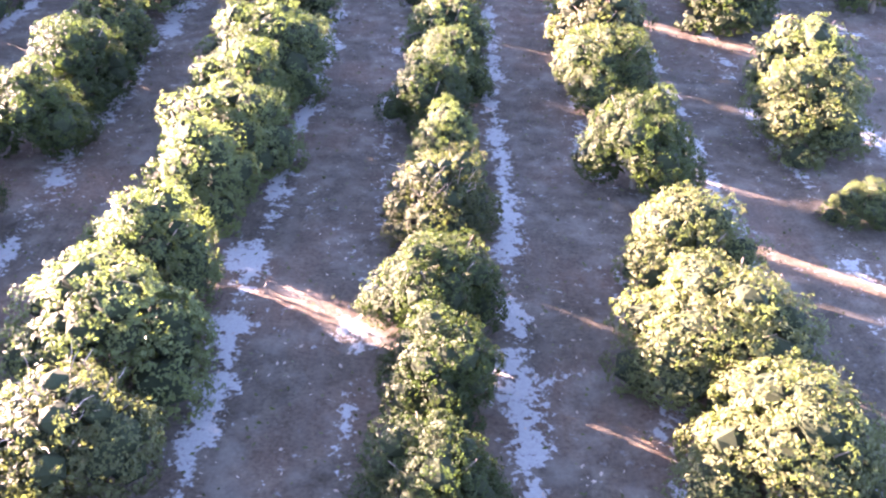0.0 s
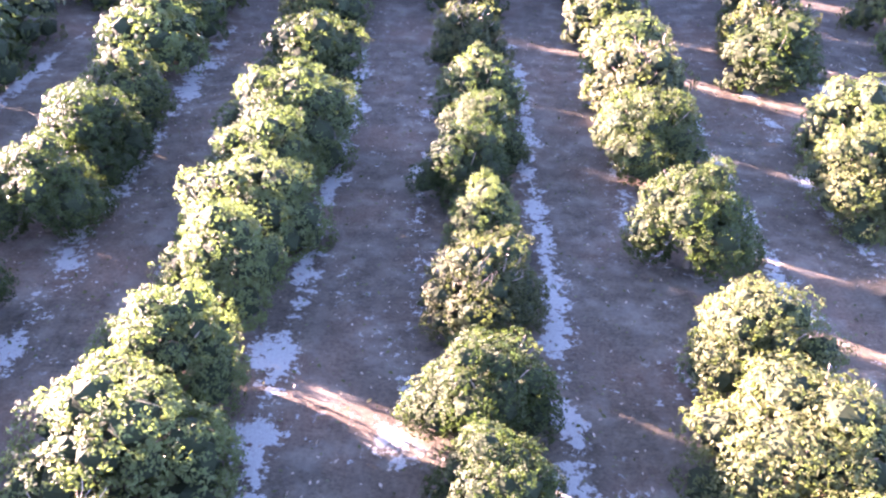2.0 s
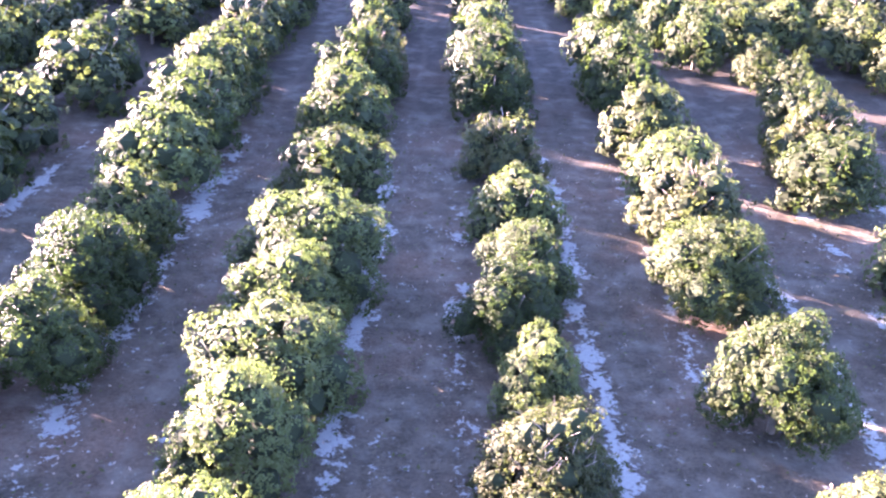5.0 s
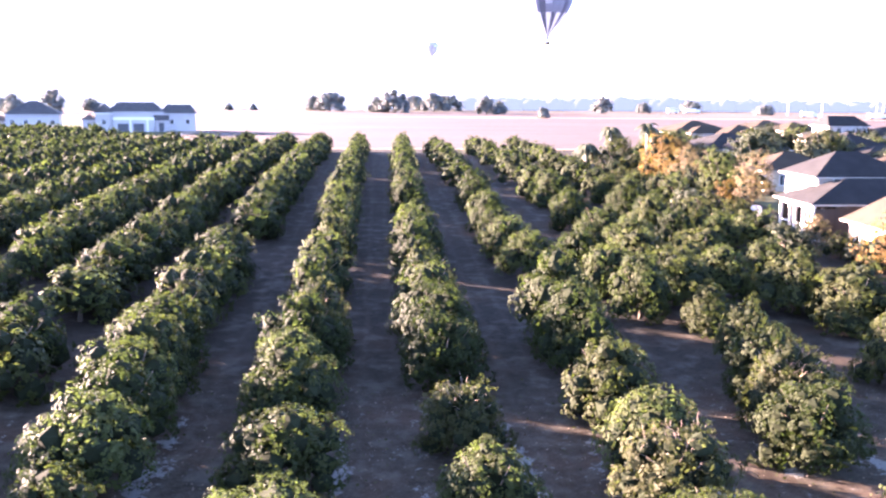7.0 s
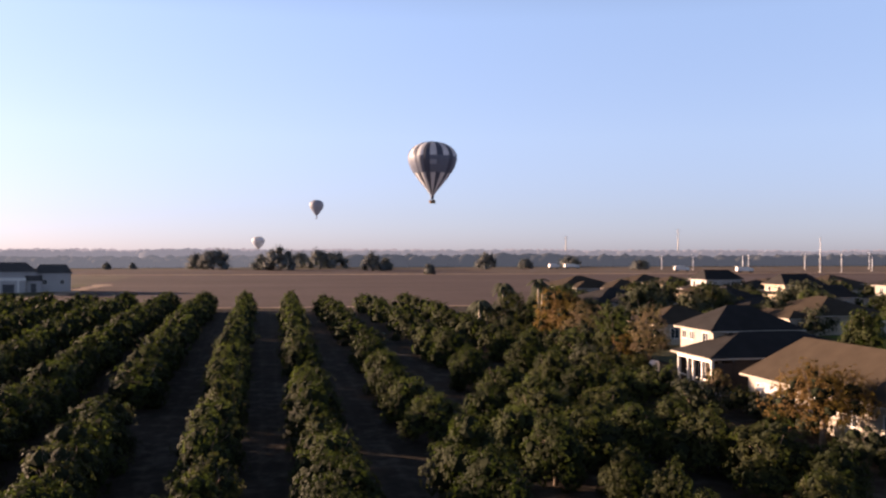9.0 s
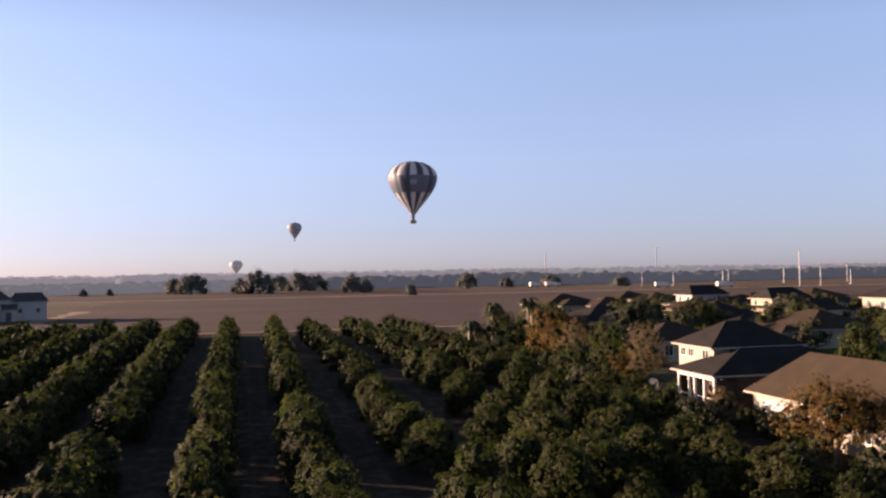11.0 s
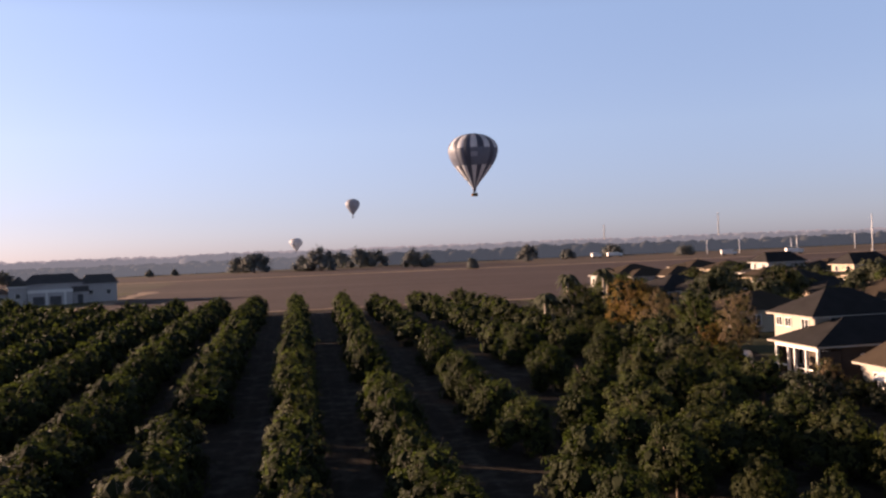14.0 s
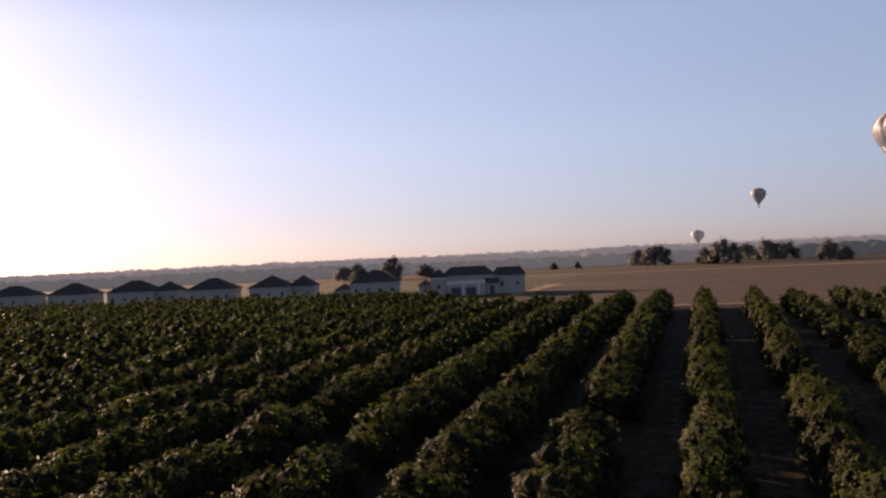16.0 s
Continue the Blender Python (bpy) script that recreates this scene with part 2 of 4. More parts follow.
    sand = sums(nt, 'MAXIMUM', sand, sums(nt, 'MULTIPLY', crumb, 0.85))
    col = mixed(nt, sand, base, mixed(nt, fine, (0.105, 0.10, 0.094), (0.19, 0.184, 0.172)))
    nt.links.new(col, b.inputs["Base Color"])
    bumped(nt, b, sums(nt, 'ADD', fine, mid), 0.7, 0.06)
    return m


def field_material(name, lo, mid_c, hi, furrow=0.0):
    m, nt, b = material(name, 0.95)
    c = coords(nt)
    big, fine = noise_node(nt, c, 0.012, 4.0), noise_node(nt, c, 0.35, 6.0, 0.65)
    drawn = nt.nodes.new("ShaderNodeVectorMath")         # long bands left by the plough
    drawn.operation = 'MULTIPLY'
    drawn.inputs[1].default_value = (0.12, 1.0, 1.0)
    nt.links.new(c, drawn.inputs[0])
    bands = noise_node(nt, drawn.outputs[0], 0.05, 4.0, 0.6)
    fac = sums(nt, 'ADD', sums(nt, 'MULTIPLY', big, 0.35), sums(nt, 'ADD', sums(nt, 'MULTIPLY', fine, 0.30), sums(nt, 'MULTIPLY', bands, 0.35)))
    nt.links.new(ramp(nt, fac, [(0.36, lo), (0.5, mid_c), (0.64, hi)]), b.inputs["Base Color"])
    bumped(nt, b, fine, 0.5, 0.2)
    return m


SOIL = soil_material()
FIELD = field_material("brown_field", (0.047, 0.034, 0.031), (0.066, 0.049, 0.045), (0.088, 0.067, 0.060))
PALE_FIELD = field_material("pale_stubble", (0.065, 0.048, 0.038), (0.09, 0.069, 0.054), (0.12, 0.095, 0.074))
PLAIN = field_material("far_plain", (0.055, 0.047, 0.036), (0.078, 0.066, 0.048), (0.105, 0.09, 0.066))
LAWN = field_material("dry_lawn", (0.035, 0.038, 0.018), (0.055, 0.056, 0.026), (0.085, 0.076, 0.042))
GREEN_LAWN = field_material("watered_lawn", (0.040, 0.065, 0.016), (0.058, 0.092, 0.022), (0.080, 0.115, 0.034))
TRACK = field_material("dirt_track", (0.18, 0.13, 0.095), (0.23, 0.17, 0.125), (0.29, 0.22, 0.16))


def hazed_woods_material(name, colour, glow):
    """The plain backdrop of far woods along the horizon, haze painted in as emission."""
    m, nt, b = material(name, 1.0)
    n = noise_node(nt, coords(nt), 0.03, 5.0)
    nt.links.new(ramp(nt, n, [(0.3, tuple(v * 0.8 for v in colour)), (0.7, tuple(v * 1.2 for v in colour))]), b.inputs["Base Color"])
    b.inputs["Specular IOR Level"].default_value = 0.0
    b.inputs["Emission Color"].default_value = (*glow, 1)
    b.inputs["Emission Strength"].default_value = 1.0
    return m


WOODS_NEAR = hazed_woods_material("backdrop_woods_near", (0.030, 0.030, 0.028), (0.020, 0.026, 0.033))
WOODS_LEFT = hazed_woods_material("hazed_woods_mid", (0.030, 0.030, 0.030), (0.044, 0.052, 0.060))
WOODS_FAR = hazed_woods_material("hazed_woods_far", (0.030, 0.030, 0.030), (0.072, 0.080, 0.092))
WOODS_FARTHEST = hazed_woods_material("hazed_woods_farthest", (0.03, 0.03, 0.03), (0.118, 0.118, 0.128))


# ---- mesh helpers ----
def mesh_of(name, verts, faces, mats, slots=None, smooth=False):
    me = bpy.data.meshes.new(name)
    me.from_pydata([tuple(v) for v in verts], [], [tuple(f) for f in faces])
    for m in mats if isinstance(mats, (list, tuple)) else [mats]:
        me.materials.append(m)
    if slots is not None:
        me.polygons.foreach_set("material_index", np.asarray(slots, dtype=np.int32))
    if smooth:
        me.polygons.foreach_set("use_smooth", np.ones(len(me.polygons), dtype=bool))
    me.update()
    return me


def bm_mesh(name, bm, mats, smooth=False):
    me = bpy.data.meshes.new(name)
    bm.normal_update()
    bm.to_mesh(me)
    bm.free()
    for m in mats if isinstance(mats, (list, tuple)) else [mats]:
        me.materials.append(m)
    if smooth:
        me.polygons.foreach_set("use_smooth", np.ones(len(me.polygons), dtype=bool))
    return me


def under(name, me, parent, label="", m=None):
    ob = new(name, me)
    ob.parent = parent
    if m is not None:
        ob.matrix_basis = m
    return tagged(ob, label) if label else ob


def part(name, bm, mat, parent, label="", m=None, smooth=False):
    return under(name, bm_mesh(name, bm, mat, smooth), parent, label, m)


def box_bm(x0, x1, y0, y1, z0, z1, bevel=0.0):
    bm = bmesh.new()
    bmesh.ops.create_cube(bm, size=1.0, matrix=Matrix.LocRotScale(((x0 + x1) / 2, (y0 + y1) / 2, (z0 + z1) / 2), None, (x1 - x0, y1 - y0, z1 - z0)))
    if bevel:
        bmesh.ops.bevel(bm, geom=bm.edges[:], offset=bevel, segments=1, affect='EDGES')
    return bm


def tube(points, radii, sides=7):
    """Verts and faces of a tapering limb along points."""
    vs, fs = [], []
    pts = [Vector(p) for p in points]
    for i, p in enumerate(pts):
        d = (pts[min(i + 1, len(pts) - 1)] - pts[max(i - 1, 0)]).normalized()
        a = d.orthogonal().normalized()
        b = d.cross(a)
        for k in range(sides):
            w = 2 * math.pi * k / sides
            vs.append(p + (a * math.cos(w) + b * math.sin(w)) * radii[i])
    for i in range(len(pts) - 1):
        for k in range(sides):
            k2 = (k + 1) % sides
            fs.append((i * sides + k, i * sides + k2, (i + 1) * sides + k2, (i + 1) * sides + k))
    fs.append(tuple(range((len(pts) - 1) * sides, len(pts) * sides)))
    fs.append(tuple(range(sides - 1, -1, -1)))
    return vs, fs


def joined(pieces):
    vs, fs = [], []
    for v, f in pieces:
        o = len(vs)
        vs += list(v)
        fs += [tuple(i + o for i in one) for one in f]
    return vs, fs


def ball(sub):
    bm = bmesh.new()
    bmesh.ops.create_icosphere(bm, subdivisions=sub, radius=1.0)
    v = np.array([x.co[:] for x in bm.verts])
    f = np.array([[y.index for y in x.verts] for x in bm.faces])
    bm.free()
    return v, f


BALL1, BALL2 = ball(1), ball(2)


def ground_z(x, y):
    """The land: level in the near alleys, rising gently to the plain behind, with a low pad under the houses."""
    s = min(max((y - 15) / 125, 0), 1)
    k = min(max((x - 24) / 9, 0), 1) * min(max((y - 35) / 20, 0), 1) * (1 - min(max((y - 80) / 60, 0), 1))
    return 2.6 * s * s * (3 - 2 * s) + 0.75 * k * k * (3 - 2 * k)


def crown(rng, width, height, lobes, leaves, leaf, core_sub=2, low=0.13, loose=0.0, top_thin=0.0, calm=0.38, tuft=14, tuft_size=0.24, whole=0.7):
    """A dome of leafy clumps: verts, faces, material slots (0 leaf, 1 inner). The leaves stand in tufts on the clumps."""
    r0 = width / 2
    cs, rs = [], []
    for i in range(lobes):
        a = 2.399 * i + rng.uniform(-0.5, 0.5)
        f = (i + 0.5) / lobes
        up = low + (0.82 - low) * f + rng.uniform(-0.08, 0.08)
        out = r0 * (0.74 * math.sqrt(max(0.02, 1 - f ** 1.9)) + rng.uniform(-0.11, 0.10))
        r = r0 * rng.uniform(0.24, 0.44) * (1.10 - 0.28 * f) * (1.10 if lobes < 13 else 1.0)
        cs.append((out * math.cos(a), out * math.sin(a), up * height))
        rs.append(min(r, (1.06 - up) * height * 1.1 + 0.15))
    cs.append((rng.uniform(-.1, .1) * r0, rng.uniform(-.1, .1) * r0, 0.45 * height))
    rs.append(min(0.60 * r0, 0.42 * height))
    cs, rs = np.array(cs), np.array(rs)
    sq = np.array([1, 1, 0.92])
    verts, faces, slots, n0 = [], [], [], 0
    bv, bf = BALL2 if core_sub == 2 else BALL1
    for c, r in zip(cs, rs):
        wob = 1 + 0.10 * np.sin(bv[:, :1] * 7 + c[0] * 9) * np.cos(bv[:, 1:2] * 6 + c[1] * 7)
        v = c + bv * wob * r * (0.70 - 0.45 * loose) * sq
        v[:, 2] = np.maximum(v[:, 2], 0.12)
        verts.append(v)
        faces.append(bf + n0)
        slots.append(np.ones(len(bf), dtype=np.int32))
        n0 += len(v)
    tri_f = np.concatenate(faces)
    # tufts on the outside of the clumps
    want = max(20, leaves // tuft)
    made, got = 0, []
    prob = rs ** 2 / (rs ** 2).sum()
    while made < want:
        n = 2 * want
        k = rng.choice(len(rs), n, p=prob)
        d = rng.normal(size=(n, 3))
        d /= np.linalg.norm(d, axis=1, keepdims=True)
        lump = 1 + 0.13 * np.sin(d[:, 0] * 8 + k) * np.sin(d[:, 1] * 8 + 2 * k) + 0.07 * np.sin(d[:, 2] * 15 + 3 * k)
        out = rng.uniform(0.86 - 0.40 * loose, 1.06 + 0.14 * loose, n)
        shoot = (rng.uniform(size=n) > 0.94) & (d[:, 2] > 0.0)
        out = np.where(shoot, out * rng.uniform(1.04, 1.26, n), out)             # shoots that stand out
        p = cs[k] + d * sq * (rs[k] * lump * out)[:, None]
        ok = (p[:, 2] > 0.12) & (d[:, 2] > -0.75)
        far = np.linalg.norm((p[:, None] - cs[None]) / sq, axis=2) / rs[None]
        far[np.arange(n), k] = 9
        ok &= far.min(axis=1) > 0.86 - 0.45 * loose
        if top_thin:
            ok &= rng.uniform(size=n) > top_thin * np.clip((p[:, 2] / height - 0.6) * 3, 0, 1)
        got.append((p[ok], d[ok]))
        made += int(ok.sum())
    tp = np.concatenate([g[0] for g in got])[:want]
    td = np.concatenate([g[1] for g in got])[:want]
    # leaves fanning out of each tuft
    p, d = np.repeat(tp, tuft, axis=0), np.repeat(td, tuft, axis=0)
    n = len(p)
    o = rng.normal(size=(n, 3))
    o /= np.linalg.norm(o, axis=1, keepdims=True)
    o = np.where((o * d).sum(1, keepdims=True) < -0.3, -o, o)
    size = np.repeat(rng.uniform(0.65, 1.35, len(tp)), tuft) * tuft_size
    p = p + o * (size * rng.uniform(0.25, 1.0, n) ** 0.6)[:, None] * [1, 1, 0.8]
    p[:, 2] = np.maximum(p[:, 2], 0.08)
    away = (p - [0, 0, 0.28 * height]) / [r0, r0, 0.72 * height]              # leaves turn outwards over the whole crown, and round each tuft
    away /= np.linalg.norm(away, axis=1, keepdims=True) + 1e-6
    nrm = away * whole + (d * 0.45 + o * 0.70) * (1.15 - whole) + rng.normal(size=(n, 3)) * calm
    nrm[:, 2] += 0.15
    nrm /= np.linalg.norm(nrm, axis=1, keepdims=True)
    a = np.cross(nrm, rng.normal(size=(n, 3)))
    a /= np.linalg.norm(a, axis=1, keepdims=True)
    b = np.cross(nrm, a)
    ln = (leaf * rng.uniform(0.7, 1.3, n))[:, None]
    q = np.stack([p - a * ln * 0.5, p + b * ln * 0.27, p + a * ln * 0.5 - nrm * ln * 0.12, p - b * ln * 0.27], 1).reshape(-1, 3)
    lf = n0 + np.arange(4 * n).reshape(-1, 4)
    V = np.concatenate(verts + [q])
    F = [tuple(t) for t in tri_f.tolist()] + [tuple(t) for t in lf.tolist()]
    S = np.concatenate(slots + [np.zeros(n, dtype=np.int32)])
    return V, F, S


def trunk_mesh(rng, height, spread, r, limbs=5):
    ps = [tube([(0, 0, -0.15), (rng.uniform(-.03, .03), 0, height * 0.2), (0.03, 0.02, height * 0.34)], [r * 1.35, r, r * 0.85], 8)]
    for i in range(limbs):
        a = 2 * math.pi * i / limbs + rng.uniform(-0.4, 0.4)
        e = (math.cos(a) * spread * 0.62, math.sin(a) * spread * 0.62, height * rng.uniform(0.6, 0.85))
        m = (e[0] * 0.45, e[1] * 0.45, height * 0.50)
        ps.append(tube([(0.03, 0.02, height * 0.30), m, e], [r * 0.6, r * 0.4, r * 0.12], 5))
    return joined(ps)


def twigs(rng, width, height, n):
    ps = []
    for _ in range(n):
        a, o = rng.uniform(0, 2 * math.pi), rng.uniform(0, 0.34) * width
        b = Vector((math.cos(a) * o, math.sin(a) * o, height * rng.uniform(0.62, 0.84)))
        d = Vector((math.cos(a) * 0.6 + rng.normal() * 0.4, math.sin(a) * 0.6 + rng.normal() * 0.4, rng.uniform(0.5, 1.2))).normalized()
        k = d + Vector(rng.normal(size=3)) * 0.3
        ln = rng.uniform(0.25, 0.55)
        ps.append(tube([b, b + d * ln * 0.5, b + d * ln * 0.5 + k * ln * 0.5], [0.014, 0.010, 0.004], 3))
    return joined(ps)


TREE_W, TREE_H = 3.9, 3.5
LABELS = {
    "green": "dense dark green citrus tree with a rounded crown reaching the soil",
    "olive": "yellowish green citrus tree with a lumpy sunlit crown",
    "yellow": "bright yellow-green citrus tree with a full sunlit crown",
    "brown": "thinning brownish citrus tree with bare dry twigs at its top",
}
LEAVES = {"green": LEAF_GREEN, "olive": LEAF_OLIVE, "yellow": LEAF_YELLOW, "brown": LEAF_BROWN}


def citrus_tree(kind, seed, leaves, leaf, lobes, core=2):
    rng = np.random.default_rng(seed)
    thing = new("citrus_tree")
    tagged(thing, LABELS[kind], "tree", "citrus trees of the orchard")
    v, f = trunk_mesh(rng, TREE_H, TREE_W / 2, 0.10)
    under("trunk", mesh_of("trunk", v, f, BARK, smooth=True), thing, "grey-brown branching trunk")
    v, f, s = crown(rng, TREE_W, TREE_H, lobes, leaves, leaf, core, top_thin=0.55 if kind == "brown" else 0.0, calm=0.36 if leaves > 9000 else (0.22 if leaves > 4000 else 0.13), whole=0.45 if leaves > 9000 else (0.50 if leaves > 4000 else 0.88),
                    tuft=10 if leaves > 9000 else (9 if leaves > 4000 else 6), tuft_size=0.15 if leaves > 9000 else (0.22 if leaves > 4000 else 0.24))
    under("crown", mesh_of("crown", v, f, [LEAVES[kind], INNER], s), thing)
    if kind == "brown":
        v, f = twigs(rng, TREE_W, TREE_H, 70 if leaves > 3000 else 30)
        tagged(under("twig_tuft", mesh_of("twig_tuft", v, f, TWIG), thing, "tuft of pale bare wood"), kind="stuff")
    return thing


# ---- land ----
def steps(*spans):
    out = []
    for a, b, d in spans:
        out += list(np.arange(a, b, d))
    return np.array(out + [spans[-1][1]])


def sheet(name, xs, ys, mat, lift=0.0, rough=0.0):
    X, Y = np.meshgrid(xs, ys)
    zs = np.array([ground_z(x, y) for x, y in zip(X.ravel(), Y.ravel())]) + lift
    if rough:
        near = np.clip((60 - np.abs(Y.ravel() - 20)) / 30, 0, 1)
        jig = np.array([noise.noise(Vector((x * 1.7, y * 1.7, 0))) + 0.6 * noise.noise(Vector((x * 4.1, y * 4.1, 3))) for x, y in zip(X.ravel(), Y.ravel())])
        zs = zs + rough * near * jig
    v = np.stack([X.ravel(), Y.ravel(), zs], 1)
    nx, ny = len(xs), len(ys)
    i = (np.arange(ny - 1)[:, None] * nx + np.arange(nx - 1)[None]).ravel()
    f = np.stack([i, i + 1, i + 1 + nx, i + nx], 1)
    ob = new(name, mesh_of(name, v, f.tolist(), mat, smooth=True))
    return ob


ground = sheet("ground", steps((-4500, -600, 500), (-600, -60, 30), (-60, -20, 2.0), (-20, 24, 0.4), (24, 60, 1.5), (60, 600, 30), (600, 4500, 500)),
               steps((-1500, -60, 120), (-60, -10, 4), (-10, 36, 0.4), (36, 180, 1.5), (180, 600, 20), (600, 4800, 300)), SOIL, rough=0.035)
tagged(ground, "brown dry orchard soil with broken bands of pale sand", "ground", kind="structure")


def patch(name, x0, x1, y0, y1, mat, lift, label, step=6.0, ragged=2.0, seed=1):
    """A field or lawn with an uneven edge, lying a little above the ground sheet."""
    nx, ny = max(2, int((x1 - x0) / step)), max(2, int((y1 - y0) / step))
    nx, ny = min(nx, 60), min(ny, 60)
    rng = np.random.default_rng(seed)
    v, f = [], []
    for j in range(ny + 1):
        for i in range(nx + 1):
            x, y = x0 + (x1 - x0) * i / nx, y0 + (y1 - y0) * j / ny
            if i in (0, nx):
                x += rng.uniform(-ragged, ragged)
            if j in (0, ny):
                y += rng.uniform(-ragged, ragged) * 0.6
            v.append((x, y, ground_z(x, y) + lift))
    for j in range(ny):
        for i in range(nx):
            a = j * (nx + 1) + i
            f.append((a, a + 1, a + nx + 2, a + nx + 1))
    return tagged(new(name, mesh_of(name, v, f, mat, smooth=True)), label, "ground", kind="structure")


patch("far_plain", -4400, 4400, 192, 4700, PLAIN, 0.03, "dull far plain of dry grass", 200, 0)
patch("field", -60, 620, 190, 452, FIELD, 0.08, "bare brown ploughed field behind the orchard", 10, 1.5)
patch("field_strip", -400, 700, 470, 585, FIELD, 0.08, "brown field strip before the tree clumps", 12, 4, 3)
patch("stubble_field", 120, 900, 470, 620, PALE_FIELD, 0.13, "pale stubble field beyond the houses", 12, 6, 4)
patch("dirt_track", -420, 400, 452, 462, TRACK, 0.12, "pale dirt track across the fields", 12, 1.5, 5)
patch("field_road", -59, -54, 222, 330, TRACK, 0.12, "pale sandy farm track beside the house", 6, 1.5, 6)
patch("headland_path", -60, 44, 186.5, 189.5, TRACK, 0.10, "pale sandy headland path at the end of the rows", 3, 0.6, 9)
patch("house_lots", -420, -62, 225, 330, LAWN, 0.10, "dry lawn round the far row of houses", 8, 2, 7)
patch("garden_lots", 38.5, 300, 40, 190, LAWN, 0.06, "dry lawn of the house gardens", 3, 1.0, 8)
patch("watered_lawn", 71, 88, 96, 114, GREEN_LAWN, 0.12, "watered green lawn between the gardens", 3, 0.6, 10)


# ---- orchard: (y, sideways, width, height, kind) along each near row ----
g, o, b_, yl = "green", "olive", "brown", "yellow"
NEAR_ROWS = {
    # row -2 below y 5 is out of view; its spacing shapes a sun streak
    -2: [(-3.0, 0, 3.6, 3.1, o), (1.0, 0, 3.6, 3.2, g), (4.9, 0, 3.7, 3.2, g), (9.9, 0.8, 3.6, 3.2, g), (14.2, 0.8, 3.9, 3.3, g), (18.5, 0.7, 3.7, 3.2, g), (23.4, 0.5, 4.6, 4.1, o),
         (27.2, 0.3, 4.4, 4.0, g), (30.9, 0.0, 4.6, 4.1, o), (34.6, -0.2, 4.4, 4.1, g), (38.2, -0.4, 4.4, 4.1, g)],
    -1: [(-8.4, 0, 3.8, 3.2, o), (-4.6, 0, 3.9, 3.1, b_), (-1.2, -0.2, 4.3, 3.3, o), (2.1, -0.1, 3.3, 3.2, o), (6.2, 0.2, 3.2, 3.2, o), (9.6, 0.2, 4.0, 3.1, o),
         (12.8, 0.1, 3.7, 3.1, o), (16.2, 0.3, 4.7, 3.7, o), (23.5, 0.1, 4.3, 3.5, g), (29.7, -0.1, 4.1, 3.8, g), (33.4, -0.2, 3.9, 3.6, o), (38.0, -0.2, 4.4, 4.0, g), (42.0, 0.2, 3.5, 3.8, b_)],
    0: [(-8.8, 0, 3.2, 2.8, g), (-5.0, 0.1, 2.8, 2.4, g), (-1.8, 0.2, 3.0, 2.7, g), (1.3, 0, 3.2, 2.8, g), (5.6, 0.1, 3.3, 2.8, b_), (9.2, 0.2, 2.5, 2.7, o),
        (12.9, -0.4, 3.1, 2.9, g), (16.0, 0.1, 3.1, 2.9, o), (20.5, 0.2, 3.4, 3.1, o), (26.8, -0.2, 3.6, 3.2, b_), (34.9, -0.3, 4.7, 4.0, g), (39.6, -0.3, 4.6, 4.3, g)],
    1: [(-8.2, 0, 4.0, 3.2, yl), (-4.2, 0, 4.1, 3.1, yl), (-0.5, -0.3, 4.4, 3.2, yl), (3.0, -0.4, 3.6, 3.2, yl), (9.1, -0.7, 3.7, 3.6, g), (15.8, -0.8, 4.1, 3.4, g),
        (20.9, -0.3, 4.3, 3.5, b_), (24.2, -0.4, 4.1, 3.7, o), (30.0, -0.3, 4.3, 3.9, yl)],
    2: [(-1.0, 0, 3.8, 3.2, o), (7.4, -1.0, 1.9, 1.5, o), (12.8, -1.2, 4.2, 3.5, yl), (17.7, 0.3, 4.1, 3.5, o), (24.8, -0.9, 4.7, 3.6, g), (28.6, 0.2, 4.6, 3.9, b_), (32.5, 0.6, 3.7, 4.0, g)],
}


def proto_set(leaves, leaf, lobes, core, seed, spread=(4, 4, 2, 3)):
    return {k: [citrus_tree(k, seed + 10 * i + j, leaves, leaf, lobes, core) for j in range(n)]
            for i, (k, n) in enumerate(zip(("green", "olive", "brown", "yellow"), spread))}


def plant(protos, used, kind, x, y, w, h, rng, long=0.0):
    """Stand a tree of that kind at (x, y): the first ones are the built trees themselves, the rest are copies."""
    fresh = [t for t in protos[kind] if t not in used]
    one = fresh[0] if fresh else protos[kind][int(rng.integers(len(protos[kind])))]
    m = Matrix.LocRotScale((x, y, ground_z(x, y) - 0.03), Euler((rng.uniform(-.05, .05), rng.uniform(-.05, .05), rng.uniform(0, 6.28) if not long else math.pi * int(rng.integers(2)) + rng.uniform(-.3, .3))),
                           (w / TREE_W, w / TREE_W * rng.uniform(0.93, 1.07) * (long or 1.0), h / TREE_H))
    if one not in used:
        used.add(one)
        one.matrix_basis = m
    else:
        plain = Matrix.Diagonal((1 / one.scale[0], 1 / one.scale[1], 1 / one.scale[2], 1))
        copy_thing(one, m @ plain)


rng = np.random.default_rng(11)
used = set()
near_trees = proto_set(16500, 0.099, 24, 1, 100)
next_trees = proto_set(5200, 0.165, 20, 1, 200)
for i, row in NEAR_ROWS.items():
    for y, dx, w, h, kind in row:
        plant(near_trees if y < 17.5 else next_trees, used, kind, ROW_X + ROW_STEP * i + dx, y, w if y < 18 else min(w, 4.4), h, rng)


